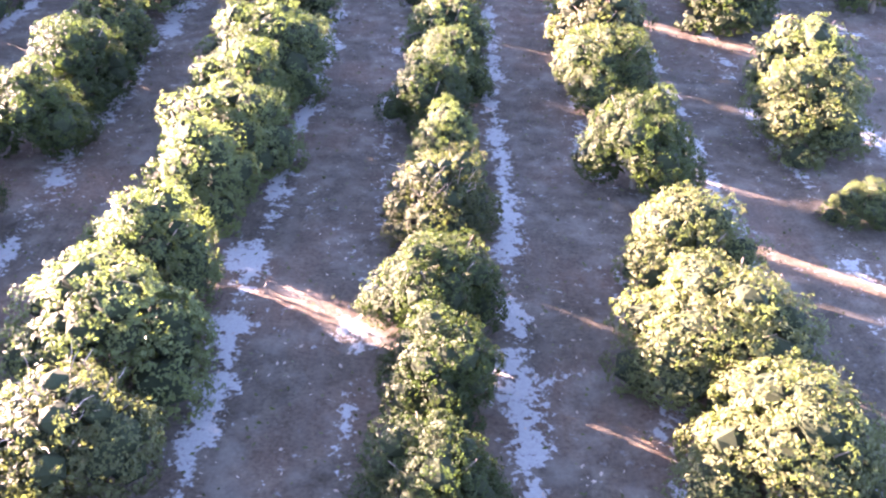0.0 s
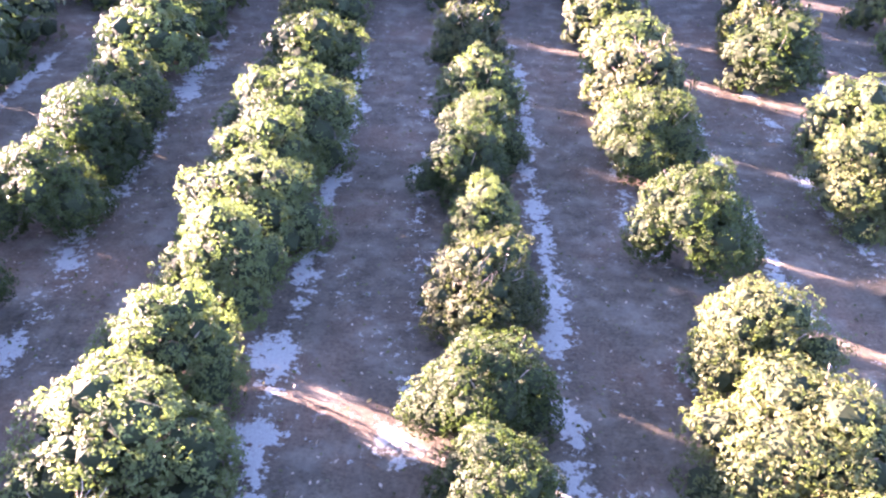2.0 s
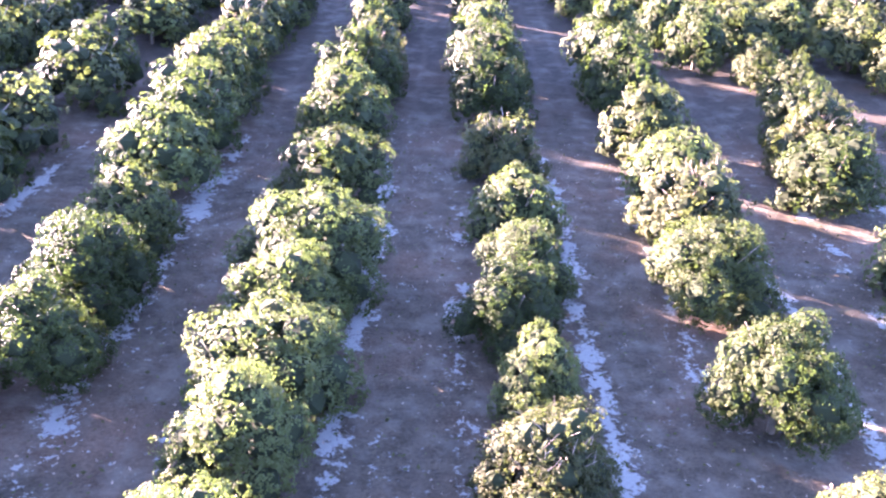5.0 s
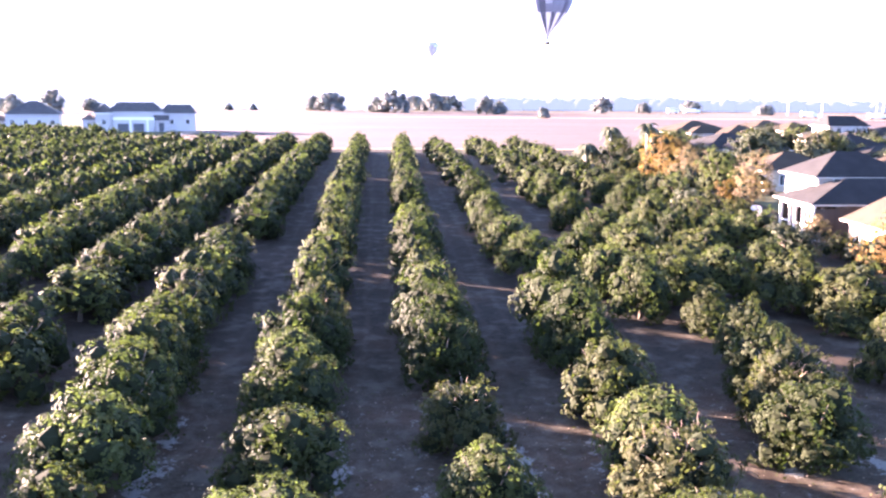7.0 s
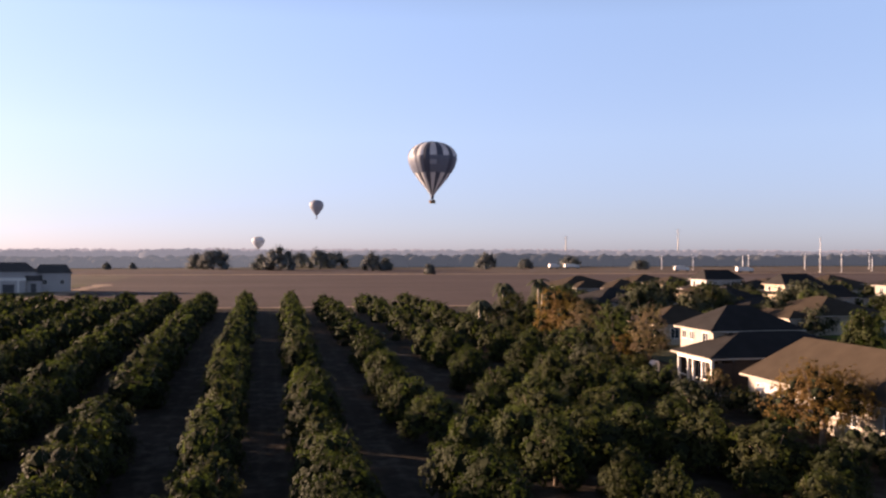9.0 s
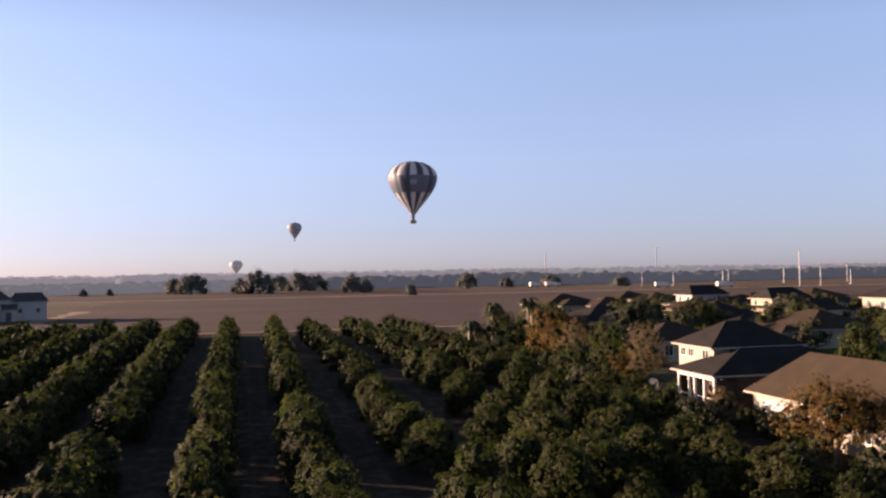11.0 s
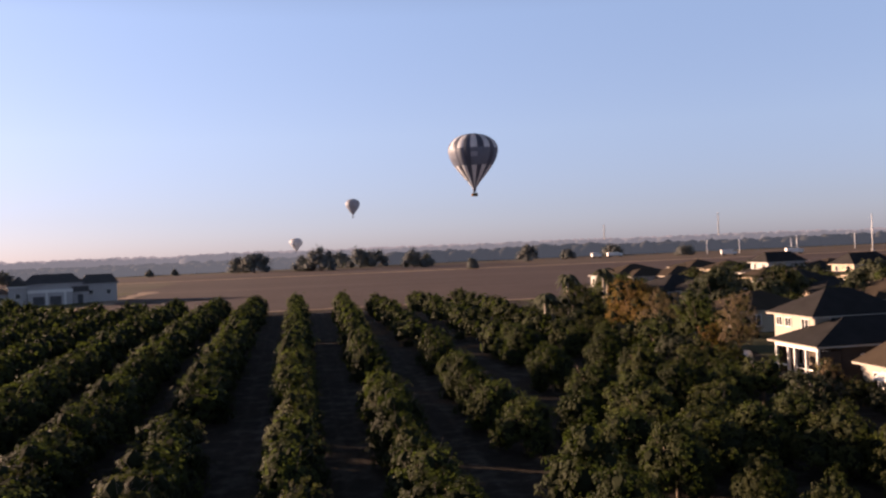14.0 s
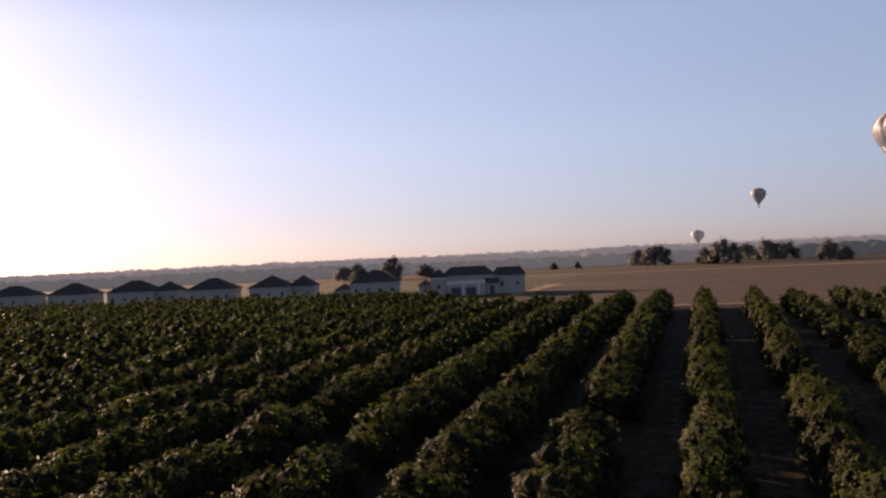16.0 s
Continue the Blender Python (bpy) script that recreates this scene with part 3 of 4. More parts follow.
# the untidy side of the orchard, towards the gardens: (x, y, width, height, kind)
# many are yellow or olive, so that leaf colour adds sunlight to the crowns
SIDE_TREES = [(7.0, 37.4, 4.3, 5.1, g), (6.9, 42.6, 4.8, 5.4, g), (7.7, 58.7, 4.1, 3.9, o), (7.4, 65.5, 4.0, 4.0, o), (7.3, 71.5, 3.5, 3.5, g), (7.2, 77.2, 3.9, 4.0, g), (7.2, 81.6, 3.6, 3.8, o),
              (7.2, 90.6, 3.8, 4.0, g), (7.4, 96.0, 3.6, 3.8, g), (15.6, 36.8, 2.8, 4.0, yl), (16.4, 43.8, 3.4, 3.0, g), (13.2, 47.2, 4.2, 4.4, o), (16.1, 50.6, 5.2, 4.4, yl), (12.6, 52.6, 4.2, 4.2, o),
              (18.2, 54.8, 4.4, 4.0, yl), (15.6, 57.4, 5.0, 4.2, yl), (17.0, 62.8, 4.8, 4.2, o), (12.2, 61.0, 3.4, 3.8, g), (15.9, 69.6, 4.7, 4.2, o), (15.1, 78.4, 3.9, 4.0, g), (16.3, 83.6, 3.8, 3.8, g), (16.2, 93.6, 4.8, 4.2, g),
              (16.4, 98.4, 4.2, 4.0, o), (22.0, 28.8, 3.6, 3.7, o), (22.3, 34.3, 3.7, 4.2, yl), (25.2, 44.2, 4.9, 4.3, yl), (27.4, 41.4, 3.8, 3.6, g), (23.4, 48.6, 4.8, 4.2, yl), (20.2, 52.0, 4.2, 3.9, o),
              (24.4, 55.4, 4.4, 3.8, o), (20.8, 58.6, 4.6, 4.1, yl), (24.4, 65.0, 4.2, 4.0, o), (21.4, 66.2, 4.0, 4.2, g), (23.8, 70.4, 4.0, 4.3, yl), (21.2, 72.6, 4.2, 4.4, yl), (22.9, 78.6, 4.0, 4.0, g),
              (23.2, 87.6, 4.8, 4.0, g), (22.8, 96.6, 3.7, 3.5, g)]
for x, y, w, h, kind in SIDE_TREES:
    plant(next_trees, used, kind, x, y, w, h, rng)


mid_trees = proto_set(1560, 0.235, 13, 1, 300)
far_spots = []
FAR_X = {-4: -28.0, -3: -20.9, -2: -14.3, -1: -6.8, 0: -0.05, 1: 7.7, 2: 15.9, 3: 23.2}     # where the rows run further on
for i in range(-34, 4):
    x0 = FAR_X[i] if i in FAR_X else -28.0 + 7.05 * (i + 4)
    if i > 0:
        y = 101.0
    elif i in NEAR_ROWS:
        y = NEAR_ROWS[i][-1][0] + 3.6
    else:
        # rows -3 and -4 start early, out of view, to block the low sun
        y = 0.0 if i in (-3, -4) else max(24.0, -6 + 0.92 * (abs(x0) - 14))
    end = 180.0 + (8 if i < -7 else 0) + (36 if i < -9 else 0) + rng.uniform(-4, 4)
    while y < end:
        x = x0 + rng.uniform(-0.3, 0.3) + (0.019 * max(y - 90, 0) if i == 0 else 0)
        w, h = rng.uniform(4.1, 5.0), rng.uniform(3.6, 4.3)
        if i in (-1, 0):                    # slimmer trees, told apart one by one
            w = rng.uniform(3.4, 4.2)
        if i > 0:                           # bigger, looser trees
            x, w, h = x + rng.uniform(-0.6, 0.6), rng.uniform(3.8, 5.2), rng.uniform(3.4, 4.4)
        if (i == -2 and 61.5 < y < 73.0) or (i == -1 and y < 49.5) or (i == -3 and 40.5 < y < 46.0) or (i == -3 and 10.0 < y < 12.0) or (i == -5 and 66 < y < 71):
            y += 2.0                        # missing trees; the one in row -3 near y 11 lets a sun streak through
            continue
        h += (0.5 if i < 1 else 0.1) * min(max((y - 70) / 50, 0), 1)
        # yellower mix for i > 0, colouring those crowns as more sunlit
        kind = rng.choice(["green", "olive", "brown", "yellow"], p=[0.50, 0.34, 0.05, 0.11] if i < 1 else [0.36, 0.40, 0.05, 0.19])
        if rng.uniform() > (0.03 if i < 1 else 0.08):
            if y < 98 and x > -62:
                plant(mid_trees, used, kind, x, y, w, h, rng, long=1.12 if i < -1 else 0.95)
            else:
                far_spots.append((x, y, w, h, kind))
        y += rng.uniform(2.8, 3.6) + (1.7 if i > 0 else (0.3 if i > -2 else 0.0))


for trees in (near_trees, next_trees, mid_trees):
    for one in sum(trees.values(), []):
        if one not in used:
            for spare in (*one.children_recursive, one):
                bpy.data.objects.remove(spare)


def far_orchard(name, spots, kinds, mat, label):
    """All the trees too far off to count, as leafy crowns in one mesh."""
    vs, fs, ss, n0 = [], [], [], 0
    shapes = [crown(np.random.default_rng(500 + k), TREE_W, TREE_H, 7, 190, 0.46, 1, calm=0.10, tuft=3, tuft_size=0.22, whole=1.0) for k in range(5)]
    for x, y, w, h, kind in spots:
        if kind not in kinds:
            continue
        v, f, s = shapes[int(rng.integers(5))]
        a = rng.uniform(0, 6.28)
        c, sn = math.cos(a), math.sin(a)
        q = np.stack([(v[:, 0] * c - v[:, 1] * sn) * w / TREE_W + x, (v[:, 0] * sn + v[:, 1] * c) * w / TREE_W + y,
                      v[:, 2] * h / TREE_H + ground_z(x, y) - 0.05], 1)
        vs.append(q)
        fs += [tuple(k + n0 for k in one) for one in f]
        ss.append(s)
        n0 += len(q)
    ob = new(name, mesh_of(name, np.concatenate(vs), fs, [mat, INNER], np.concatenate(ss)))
    return tagged(ob, label, "orchard", kind="stuff")


far_orchard("far_citrus_trees", far_spots, ("green",), LEAF_GREEN, "far rows of dark green citrus trees")
far_orchard("far_olive_citrus_trees", far_spots, ("olive", "brown", "yellow"), LEAF_OLIVE, "far rows of yellowish green citrus trees")


# ---- fallen leaves and dry tufts on the orchard floor ----
def litter(name, n, size, mat, label, seed, upright=0.0):
    r = np.random.default_rng(seed)
    x, y = r.uniform(-17, 21, n), r.uniform(-9, 36, n)
    z = np.array([ground_z(p, q) for p, q in zip(x, y)]) + 0.035
    c = np.stack([x, y, z], 1)
    a = r.normal(size=(n, 3)) * [1, 1, 0.25 + upright]
    a /= np.linalg.norm(a, axis=1, keepdims=True)
    b = np.cross(a, r.normal(size=(n, 3)) * [0.3, 0.3, 1])
    b /= np.linalg.norm(b, axis=1, keepdims=True)
    s = (size * r.uniform(0.5, 1.5, n))[:, None]
    lift = np.array([0, 0, 1]) * np.abs(a[:, 2:3]) * s * 0.5
    v = np.stack([c - a * s * .5 + lift, c + b * s * .28 + lift, c + a * s * .5 + lift, c - b * s * .28 + lift], 1).reshape(-1, 3)
    ob = new(name, mesh_of(name, v, np.arange(4 * n).reshape(-1, 4).tolist(), mat))
    return tagged(ob, label, "litter", kind="stuff")


litter("fallen_leaves", 5000, 0.12, LEAF_BROWN, "dry brown fallen leaves on the orchard soil", 21)
litter("dry_grass_tufts", 3500, 0.10, TWIG, "pale dry grass scraps on the orchard soil", 22, 0.5)


# ---- houses ----
def hip_roof_bm(u0, u1, v0, v1, eave, rise, over=0.5, gable=False):
    u0, u1, v0, v1 = u0 - over, u1 + over, v0 - over, v1 + over
    w, d = u1 - u0, v1 - v0
    bm = bmesh.new()
    lo = [bm.verts.new(p) for p in ((u0, v0, eave - 0.2), (u1, v0, eave - 0.2), (u1, v1, eave - 0.2), (u0, v1, eave - 0.2))]
    hi = [bm.verts.new((p.co.x, p.co.y, eave)) for p in lo]
    if d >= w:
        ins = 0.0 if gable is True else w / 2 * (gable or 0.98)
        r0, r1 = bm.verts.new(((u0 + u1) / 2, v0 + ins, eave + rise)), bm.verts.new(((u0 + u1) / 2, v1 - ins, eave + rise))
        tops = [(hi[0], hi[1], r0), (hi[1], hi[2], r1, r0), (hi[2], hi[3], r1), (hi[3], hi[0], r0, r1)]
    else:
        ins = 0.0 if gable is True else d / 2 * (gable or 0.98)
        r0, r1 = bm.verts.new((u0 + ins, (v0 + v1) / 2, eave + rise)), bm.verts.new((u1 - ins, (v0 + v1) / 2, eave + rise))
        tops = [(hi[0], hi[1], r1, r0), (hi[1], hi[2], r1), (hi[2], hi[3], r0, r1), (hi[3], hi[0], r0)]
    for t in tops:
        bm.faces.new(t)
    for k in range(4):
        bm.faces.new((lo[k], lo[(k + 1) % 4], hi[(k + 1) % 4], hi[k]))
    bm.faces.new(lo[::-1])
    return bm


def add_window(house, px, py, pz, facing, w, h, frame_mat=TRIM):
    """A window on a wall: a proud frame with a glass pane and a middle bar. facing: degrees, 0 looks along -v."""
    m = pose(px, py, pz, 0, 0, facing)
    t = 0.07
    bm = box_bm(-w / 2 - t, w / 2 + t, -0.07, 0.02, h / 2, h / 2 + t)
    for x0, x1, z0, z1 in ((-w / 2 - t, w / 2 + t, -h / 2 - t, -h / 2), (-w / 2 - t, -w / 2, -h / 2, h / 2), (w / 2, w / 2 + t, -h / 2, h / 2), (-0.025, 0.025, -h / 2, h / 2)):
        bmesh.ops.create_cube(bm, size=1.0, matrix=Matrix.LocRotScale(((x0 + x1) / 2, -0.025, (z0 + z1) / 2), None, (x1 - x0, 0.09, z1 - z0)))
    win = part("window", bm, frame_mat, house, "white-framed window with dark glass", m)
    part("pane", box_bm(-w / 2, w / 2, -0.03, 0.01, -h / 2, h / 2), GLASS, win)


def house(name, x, y, turn, blocks, wall, roof, label, windows=True, pad=0.15):
    """blocks: (u0, u1, v0, v1, base, eave, rise, gable) in the house's own axes, v pointing back."""
    thing = new(name)
    thing.matrix_basis = pose(x, y, ground_z(x, y) + pad, 0, 0, turn)
    tagged(thing, label, "house")
    for u0, u1, v0, v1, base, eave, rise, gable in blocks:
        part("wall", box_bm(u0, u1, v0, v1, base - (0.6 if base == 0 else 0), eave - 0.1, 0.02), wall, thing)
        part("roof", hip_roof_bm(u0, u1, v0, v1, eave, rise, 0.5, gable), roof, thing, "shingled hip roof")
        part("fascia", hip_fascia(u0, u1, v0, v1, eave), wall, thing, "pale eaves board")
        if gable is True:
            part("gable", gable_bm(u0, u1, v0, v1, eave, rise), wall, thing)
        if not windows:
            continue
        hh = min(1.25, (eave - base) * 0.5)
        zc = base + (eave - base) * 0.52
        for facing, a, b, wx in ((0, u0, u1, v0), (90, v0, v1, u1), (-90, v0, v1, u0)):
            n = max(1, int((b - a) / 3.4))
            for k in range(n):
                q = a + (b - a) * (k + 0.5) / n
                px, py = (q, wx) if facing == 0 else (wx, q)
                add_window(thing, px, py, zc, facing, 1.05, hh)
    return thing


def hip_fascia(u0, u1, v0, v1, eave, over=0.5):
    bm = bmesh.new()
    o_ = over + 0.03
    for x0, x1, y0, y1 in ((u0 - o_, u1 + o_, v0 - o_, v0 - o_ + 0.05), (u0 - o_, u1 + o_, v1 + o_ - 0.05, v1 + o_),
                           (u0 - o_, u0 - o_ + 0.05, v0 - o_ + 0.05, v1 + o_ - 0.05), (u1 + o_ - 0.05, u1 + o_, v0 - o_ + 0.05, v1 + o_ - 0.05)):
        bmesh.ops.create_cube(bm, size=1.0, matrix=Matrix.LocRotScale(((x0 + x1) / 2, (y0 + y1) / 2, eave - 0.12), None, (x1 - x0, y1 - y0, 0.15)))
    return bm


def gable_bm(u0, u1, v0, v1, eave, rise):
    bm = bmesh.new()
    if v1 - v0 >= u1 - u0:
        for v in (v0, v1 - 0.1):
            q = [bm.verts.new(p) for p in ((u0, v, eave), (u1, v, eave), ((u0 + u1) / 2, v, eave + rise * 0.93))]
            e = bmesh.ops.extrude_face_region(bm, geom=[bm.faces.new(q)])
            bmesh.ops.translate(bm, vec=(0, 0.1, 0), verts=[t for t in e["geom"] if isinstance(t, bmesh.types.BMVert)])
    else:
        for u in (u0, u1 - 0.1):
            q = [bm.verts.new(p) for p in ((u, v0, eave), (u, v1, eave), (u, (v0 + v1) / 2, eave + rise * 0.93))]
            e = bmesh.ops.extrude_face_region(bm, geom=[bm.faces.new(q)])
            bmesh.ops.translate(bm, vec=(0.1, 0, 0), verts=[t for t in e["geom"] if isinstance(t, bmesh.types.BMVert)])
    bmesh.ops.recalc_face_normals(bm, faces=bm.faces)
    return bm


# the two-storey house with the white porch, and its brown-roofed neighbour
main = house("house", 34.0, 76.2, -89.0, [(-3.7, 2.8, 2.6, 11.2, 0, 4.95, 2.1, False)],
             WHITE_WALL, ROOF_DARK, "two-storey cream house with charcoal hip roofs and a white porch", False, 0.1)
# lower walls in brown siding, darkened to carry the shade on that side
part("wall", box_bm(0.7, 7.2, 2.2, 15.0, -0.6, 2.9, 0.02), PORCH_WALL, main)
part("roof", hip_roof_bm(0.7, 7.2, 0.2, 15.0, 3.0, 1.9, 0.5, 1.3), ROOF_DARK, main, "charcoal shingled hip roof")
part("fascia", hip_fascia(0.7, 7.2, 0.2, 15.0, 3.0), WHITE_WALL, main, "pale eaves board")
for u, z, w, h in ((-2.8, 4.15, 0.9, 0.7), (-1.3, 4.15, 0.9, 0.7), (1.4, 4.1, 1.0, 0.9), (1.7, 1.5, 1.2, 1.5), (5.5, 1.5, 1.4, 1.5)):
    add_window(main, u, 2.6 if z > 3 else 2.13, z, 0, w, h)
for v, z in ((4.6, 4.3), (7.2, 4.3), (9.8, 4.3)):
    add_window(main, 2.8, v, z, 90, 1.0, 0.8)
for v in (4.5, 8.0, 11.5):
    add_window(main, 7.2, v, 1.5, 90, 1.2, 1.2)
part("porch_floor", box_bm(0.5, 7.4, -0.1, 2.19, -0.9, 0.12, 0.03), GREY_WALL, main, "pale concrete porch floor")
part("porch_beam", box_bm(0.7, 7.2, 0.1, 0.35, 2.5, 2.76, 0.01), TRIM, main, "white porch beam")
for u in (0.84, 2.7, 3.7, 5.4, 7.06):
    part("porch_column", box_bm(u - 0.085, u + 0.085, 0.1, 0.36, 0.12, 2.5, 0.015), TRIM, main, "square white porch column")
for u0, u1 in ((0.925, 2.615), (3.785, 5.315), (5.485, 6.975)):
    part("porch_rail", box_bm(u0, u1, 0.18, 0.27, 0.85, 0.95), TRIM, main, "white porch rail")
part("porch_back_wall", box_bm(0.72, 7.18, 2.13, 2.197, 0.12, 2.9), PORCH_WALL, main, "dark brown wall inside the porch")
for u0, u1 in ((0.74, 0.80), (7.10, 7.16)):
    part("porch_screen", box_bm(u0, u1, 0.37, 2.12, 0.12, 2.5), PORCH_WALL, main, "dark insect screen at the porch end")
part("door", box_bm(2.75, 3.65, 2.06, 2.125, 0.12, 2.2, 0.01), BARK, main, "dark brown front door")

low_house = house("house", 35.4, 64.9, -89.0, [(0.0, 23.0, 0.0, 8.2, 0, 2.75, 3.0, 0.45)], WHITE_WALL, ROOF_BROWN,
      "single-storey cream house with a large brown hip roof", True, -0.1)
awning = box_bm(-1.3, 1.3, -0.95, 0.0, -0.03, 0.03, 0.01)
part("awning", awning, TRIM, low_house, "slanted white awning over a side window", pose(3.6, -0.02, 2.25, 32))
for u in (2.4, 4.8):
    v, f = tube([(u, -0.03, 1.55), (u, -0.78, 1.78)], [0.025, 0.025], 6)
    under("awning_bracket", mesh_of("awning_bracket", v, f, TRIM), low_house)
house("house", 69.4, 125.0, -89.0, [(0, 14, 1.5, 13, 0, 2.7, 2.3, False), (3, 13, -1.8, 1.5, 0, 2.3, 0.9, False)], WHITE_WALL, ROOF_BROWN,
      "cream single-storey house with joined brown shingle roofs")
house("house", 44.0, 112.0, -89.0, [(0, 9, 0, 10, 0, 2.5, 2.0, False)], TAN_WALL, ROOF_BROWN, "tan house with a brown roof behind garden trees")
house("house", 50.5, 160.0, -80.0, [(0, 13, 0, 14, 0, 2.5, 2.5, False), (11, 17, 3, 13, 0, 2.6, 1.8, False)], GREY_WALL, ROOF_DARK, "grey house with a broad dark hip roof")
house("house", 66.0, 226.0, -85.0, [(0, 15, 0, 16, 0, 2.8, 2.6, False), (10, 18, 3, 12, 0, 2.7, 1.7, False)], GREY_WALL, ROOF_BROWN, "broad grey house with a brown hip roof")
house("house", 76.0, 214.0, -85.0, [(0, 11, 0, 11, 0, 2.7, 2.1, False)], WHITE_WALL, ROOF_BROWN, "cream house with white eaves and a brown roof")
house("house", 102.0, 263.0, -85.0, [(0, 12, 0, 12, 0, 2.7, 2.1, False)], WHITE_WALL, ROOF_BROWN, "cream single-storey house with a low brown roof")
house("house", 102.0, 242.0, -85.0, [(0, 11, 0, 11, 0, 2.6, 2.2, False)], TAN_WALL, ROOF_BROWN, "low tan house with a brown roof")
house("house", 96.0, 207.0, -85.0, [(0, 12, 0, 12, 0, 2.7, 2.0, False), (3, 10, 1.5, 11, 2.7, 5.0, 2.2, 0.5)], GREY_WALL, ROOF_DARK, "grey two-storey house with a steep dark gable roof")
house("house", 73.0, 154.0, -85.0, [(0, 10, 0, 9, 0, 3.2, 2.2, False), (8, 12, 2, 8, 0, 2.5, 1.4, True)], GREY_WALL, ROOF_DARK, "pale grey house with dark pointed roofs")
house("house", 70.0, 138.0, -85.0, [(0, 9, 0, 10, 0, 2.4, 1.6, False)], TAN_WALL, ROOF_DARK, "low tan house under a dark roof")
house("house", 108.0, 206.0, -85.0, [(0, 10, 0, 10, 0, 2.7, 2.1, False)], GREY_WALL, ROOF_DARK, "grey house with a low dark hip roof")
house("house", 101.0, 180.0, -85.0, [(0, 13, 0, 12, 0, 2.6, 2.4, False), (2, 9, 1, 10.5, 2.6, 4.7, 2.2, 0.5)], TAN_WALL, ROOF_DARK, "tan two-storey house with a steep dark gable")
house("house", 100.0, 166.0, -85.0, [(0, 9, 0, 9, 0, 2.7, 2.3, True)], GREY_WALL, ROOF_DARK, "small grey house with a plain gable")
house("house", 111.0, 157.0, -85.0, [(0, 12, 0, 13, 0, 2.6, 2.2, False), (2, 9, 1, 10, 2.6, 5.2, 2.0, False)], WHITE_WALL, ROOF_DARK, "cream two-storey house under dark hip roofs")
house("house", 96.0, 126.0, -85.0, [(0, 12, 0, 12, 0, 2.6, 2.6, False), (1, 8, 2, 10, 2.6, 5.6, 2.0, False)], WHITE_WALL, ROOF_DARK, "cream two-storey house with charcoal roofs")
house("house", 128.0, 204.0, -85.0, [(0, 12, 0, 12, 0, 2.6, 2.2, False)], WHITE_WALL, ROOF_BROWN, "cream house with sunlit walls and a brown roof")
house("house", 150.0, 243.0, -85.0, [(0, 13, 0, 13, 0, 2.6, 2.4, False)], WHITE_WALL, ROOF_BROWN, "cream single-storey house far down the estate")
house("house", 86.0, 188.0, -85.0, [(0, 9, 0, 10, 0, 2.6, 1.9, False)], TAN_WALL, ROOF_BROWN, "low tan house with a brown hip roof")
house("house", 122.0, 226.0, -85.0, [(0, 11, 0, 11, 0, 2.6, 2.0, False)], TAN_WALL, ROOF_BROWN, "low tan house behind the gabled houses")
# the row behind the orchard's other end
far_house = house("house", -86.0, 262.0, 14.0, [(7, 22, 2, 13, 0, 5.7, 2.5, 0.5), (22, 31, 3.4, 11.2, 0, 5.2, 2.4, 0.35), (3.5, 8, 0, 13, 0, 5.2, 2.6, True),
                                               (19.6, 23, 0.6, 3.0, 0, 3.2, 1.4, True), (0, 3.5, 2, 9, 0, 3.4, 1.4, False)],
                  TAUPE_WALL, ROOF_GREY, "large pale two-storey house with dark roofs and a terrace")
part("terrace_block", box_bm(8.2, 19.3, -1.4, 1.98, -0.6, 3.3, 0.03), TAUPE_WALL, far_house, "pale garage block under the terrace")
part("parapet", box_bm(8.1, 19.4, -1.5, -1.3, 3.3, 4.1, 0.02), TRIM, far_house, "white terrace parapet")
for u in (9.4, 13.6):
    part("garage_door", box_bm(u, u + 2.9, -1.47, -1.4, 0.0, 2.3, 0.02), DARK_METAL, far_house, "dark garage door")
for u in (12.6, 17.2):
    part("pillar", box_bm(u, u + 0.5, -1.62, -1.5, 0.0, 3.3, 0.02), TRIM, far_house, "white pillar")
part("entrance_door", box_bm(20.6, 22.0, 0.52, 0.59, 0.0, 2.4, 0.02), DARK_METAL, far_house, "dark entrance door")
part("rake_board", box_bm(3.0, 8.4, -0.60, -0.52, 5.0, 5.3, 0.02), TRIM, far_house, "white eaves board of the gable")
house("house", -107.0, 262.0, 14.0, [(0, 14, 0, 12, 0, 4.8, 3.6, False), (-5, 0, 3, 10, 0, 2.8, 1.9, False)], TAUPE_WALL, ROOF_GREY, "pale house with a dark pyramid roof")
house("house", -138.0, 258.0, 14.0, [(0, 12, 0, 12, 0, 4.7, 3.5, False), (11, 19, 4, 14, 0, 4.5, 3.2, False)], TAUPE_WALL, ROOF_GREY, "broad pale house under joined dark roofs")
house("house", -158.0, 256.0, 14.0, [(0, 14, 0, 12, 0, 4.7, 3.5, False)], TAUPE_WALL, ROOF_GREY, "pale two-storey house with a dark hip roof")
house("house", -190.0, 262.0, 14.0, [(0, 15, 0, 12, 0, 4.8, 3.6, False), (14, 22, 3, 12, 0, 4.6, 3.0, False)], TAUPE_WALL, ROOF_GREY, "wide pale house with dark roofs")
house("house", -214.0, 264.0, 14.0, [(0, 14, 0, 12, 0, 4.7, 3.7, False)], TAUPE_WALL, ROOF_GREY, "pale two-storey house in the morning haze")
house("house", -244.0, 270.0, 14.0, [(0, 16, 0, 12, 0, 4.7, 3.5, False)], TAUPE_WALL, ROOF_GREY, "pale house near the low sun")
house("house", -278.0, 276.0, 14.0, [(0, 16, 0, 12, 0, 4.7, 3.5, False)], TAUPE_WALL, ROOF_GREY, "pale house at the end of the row")


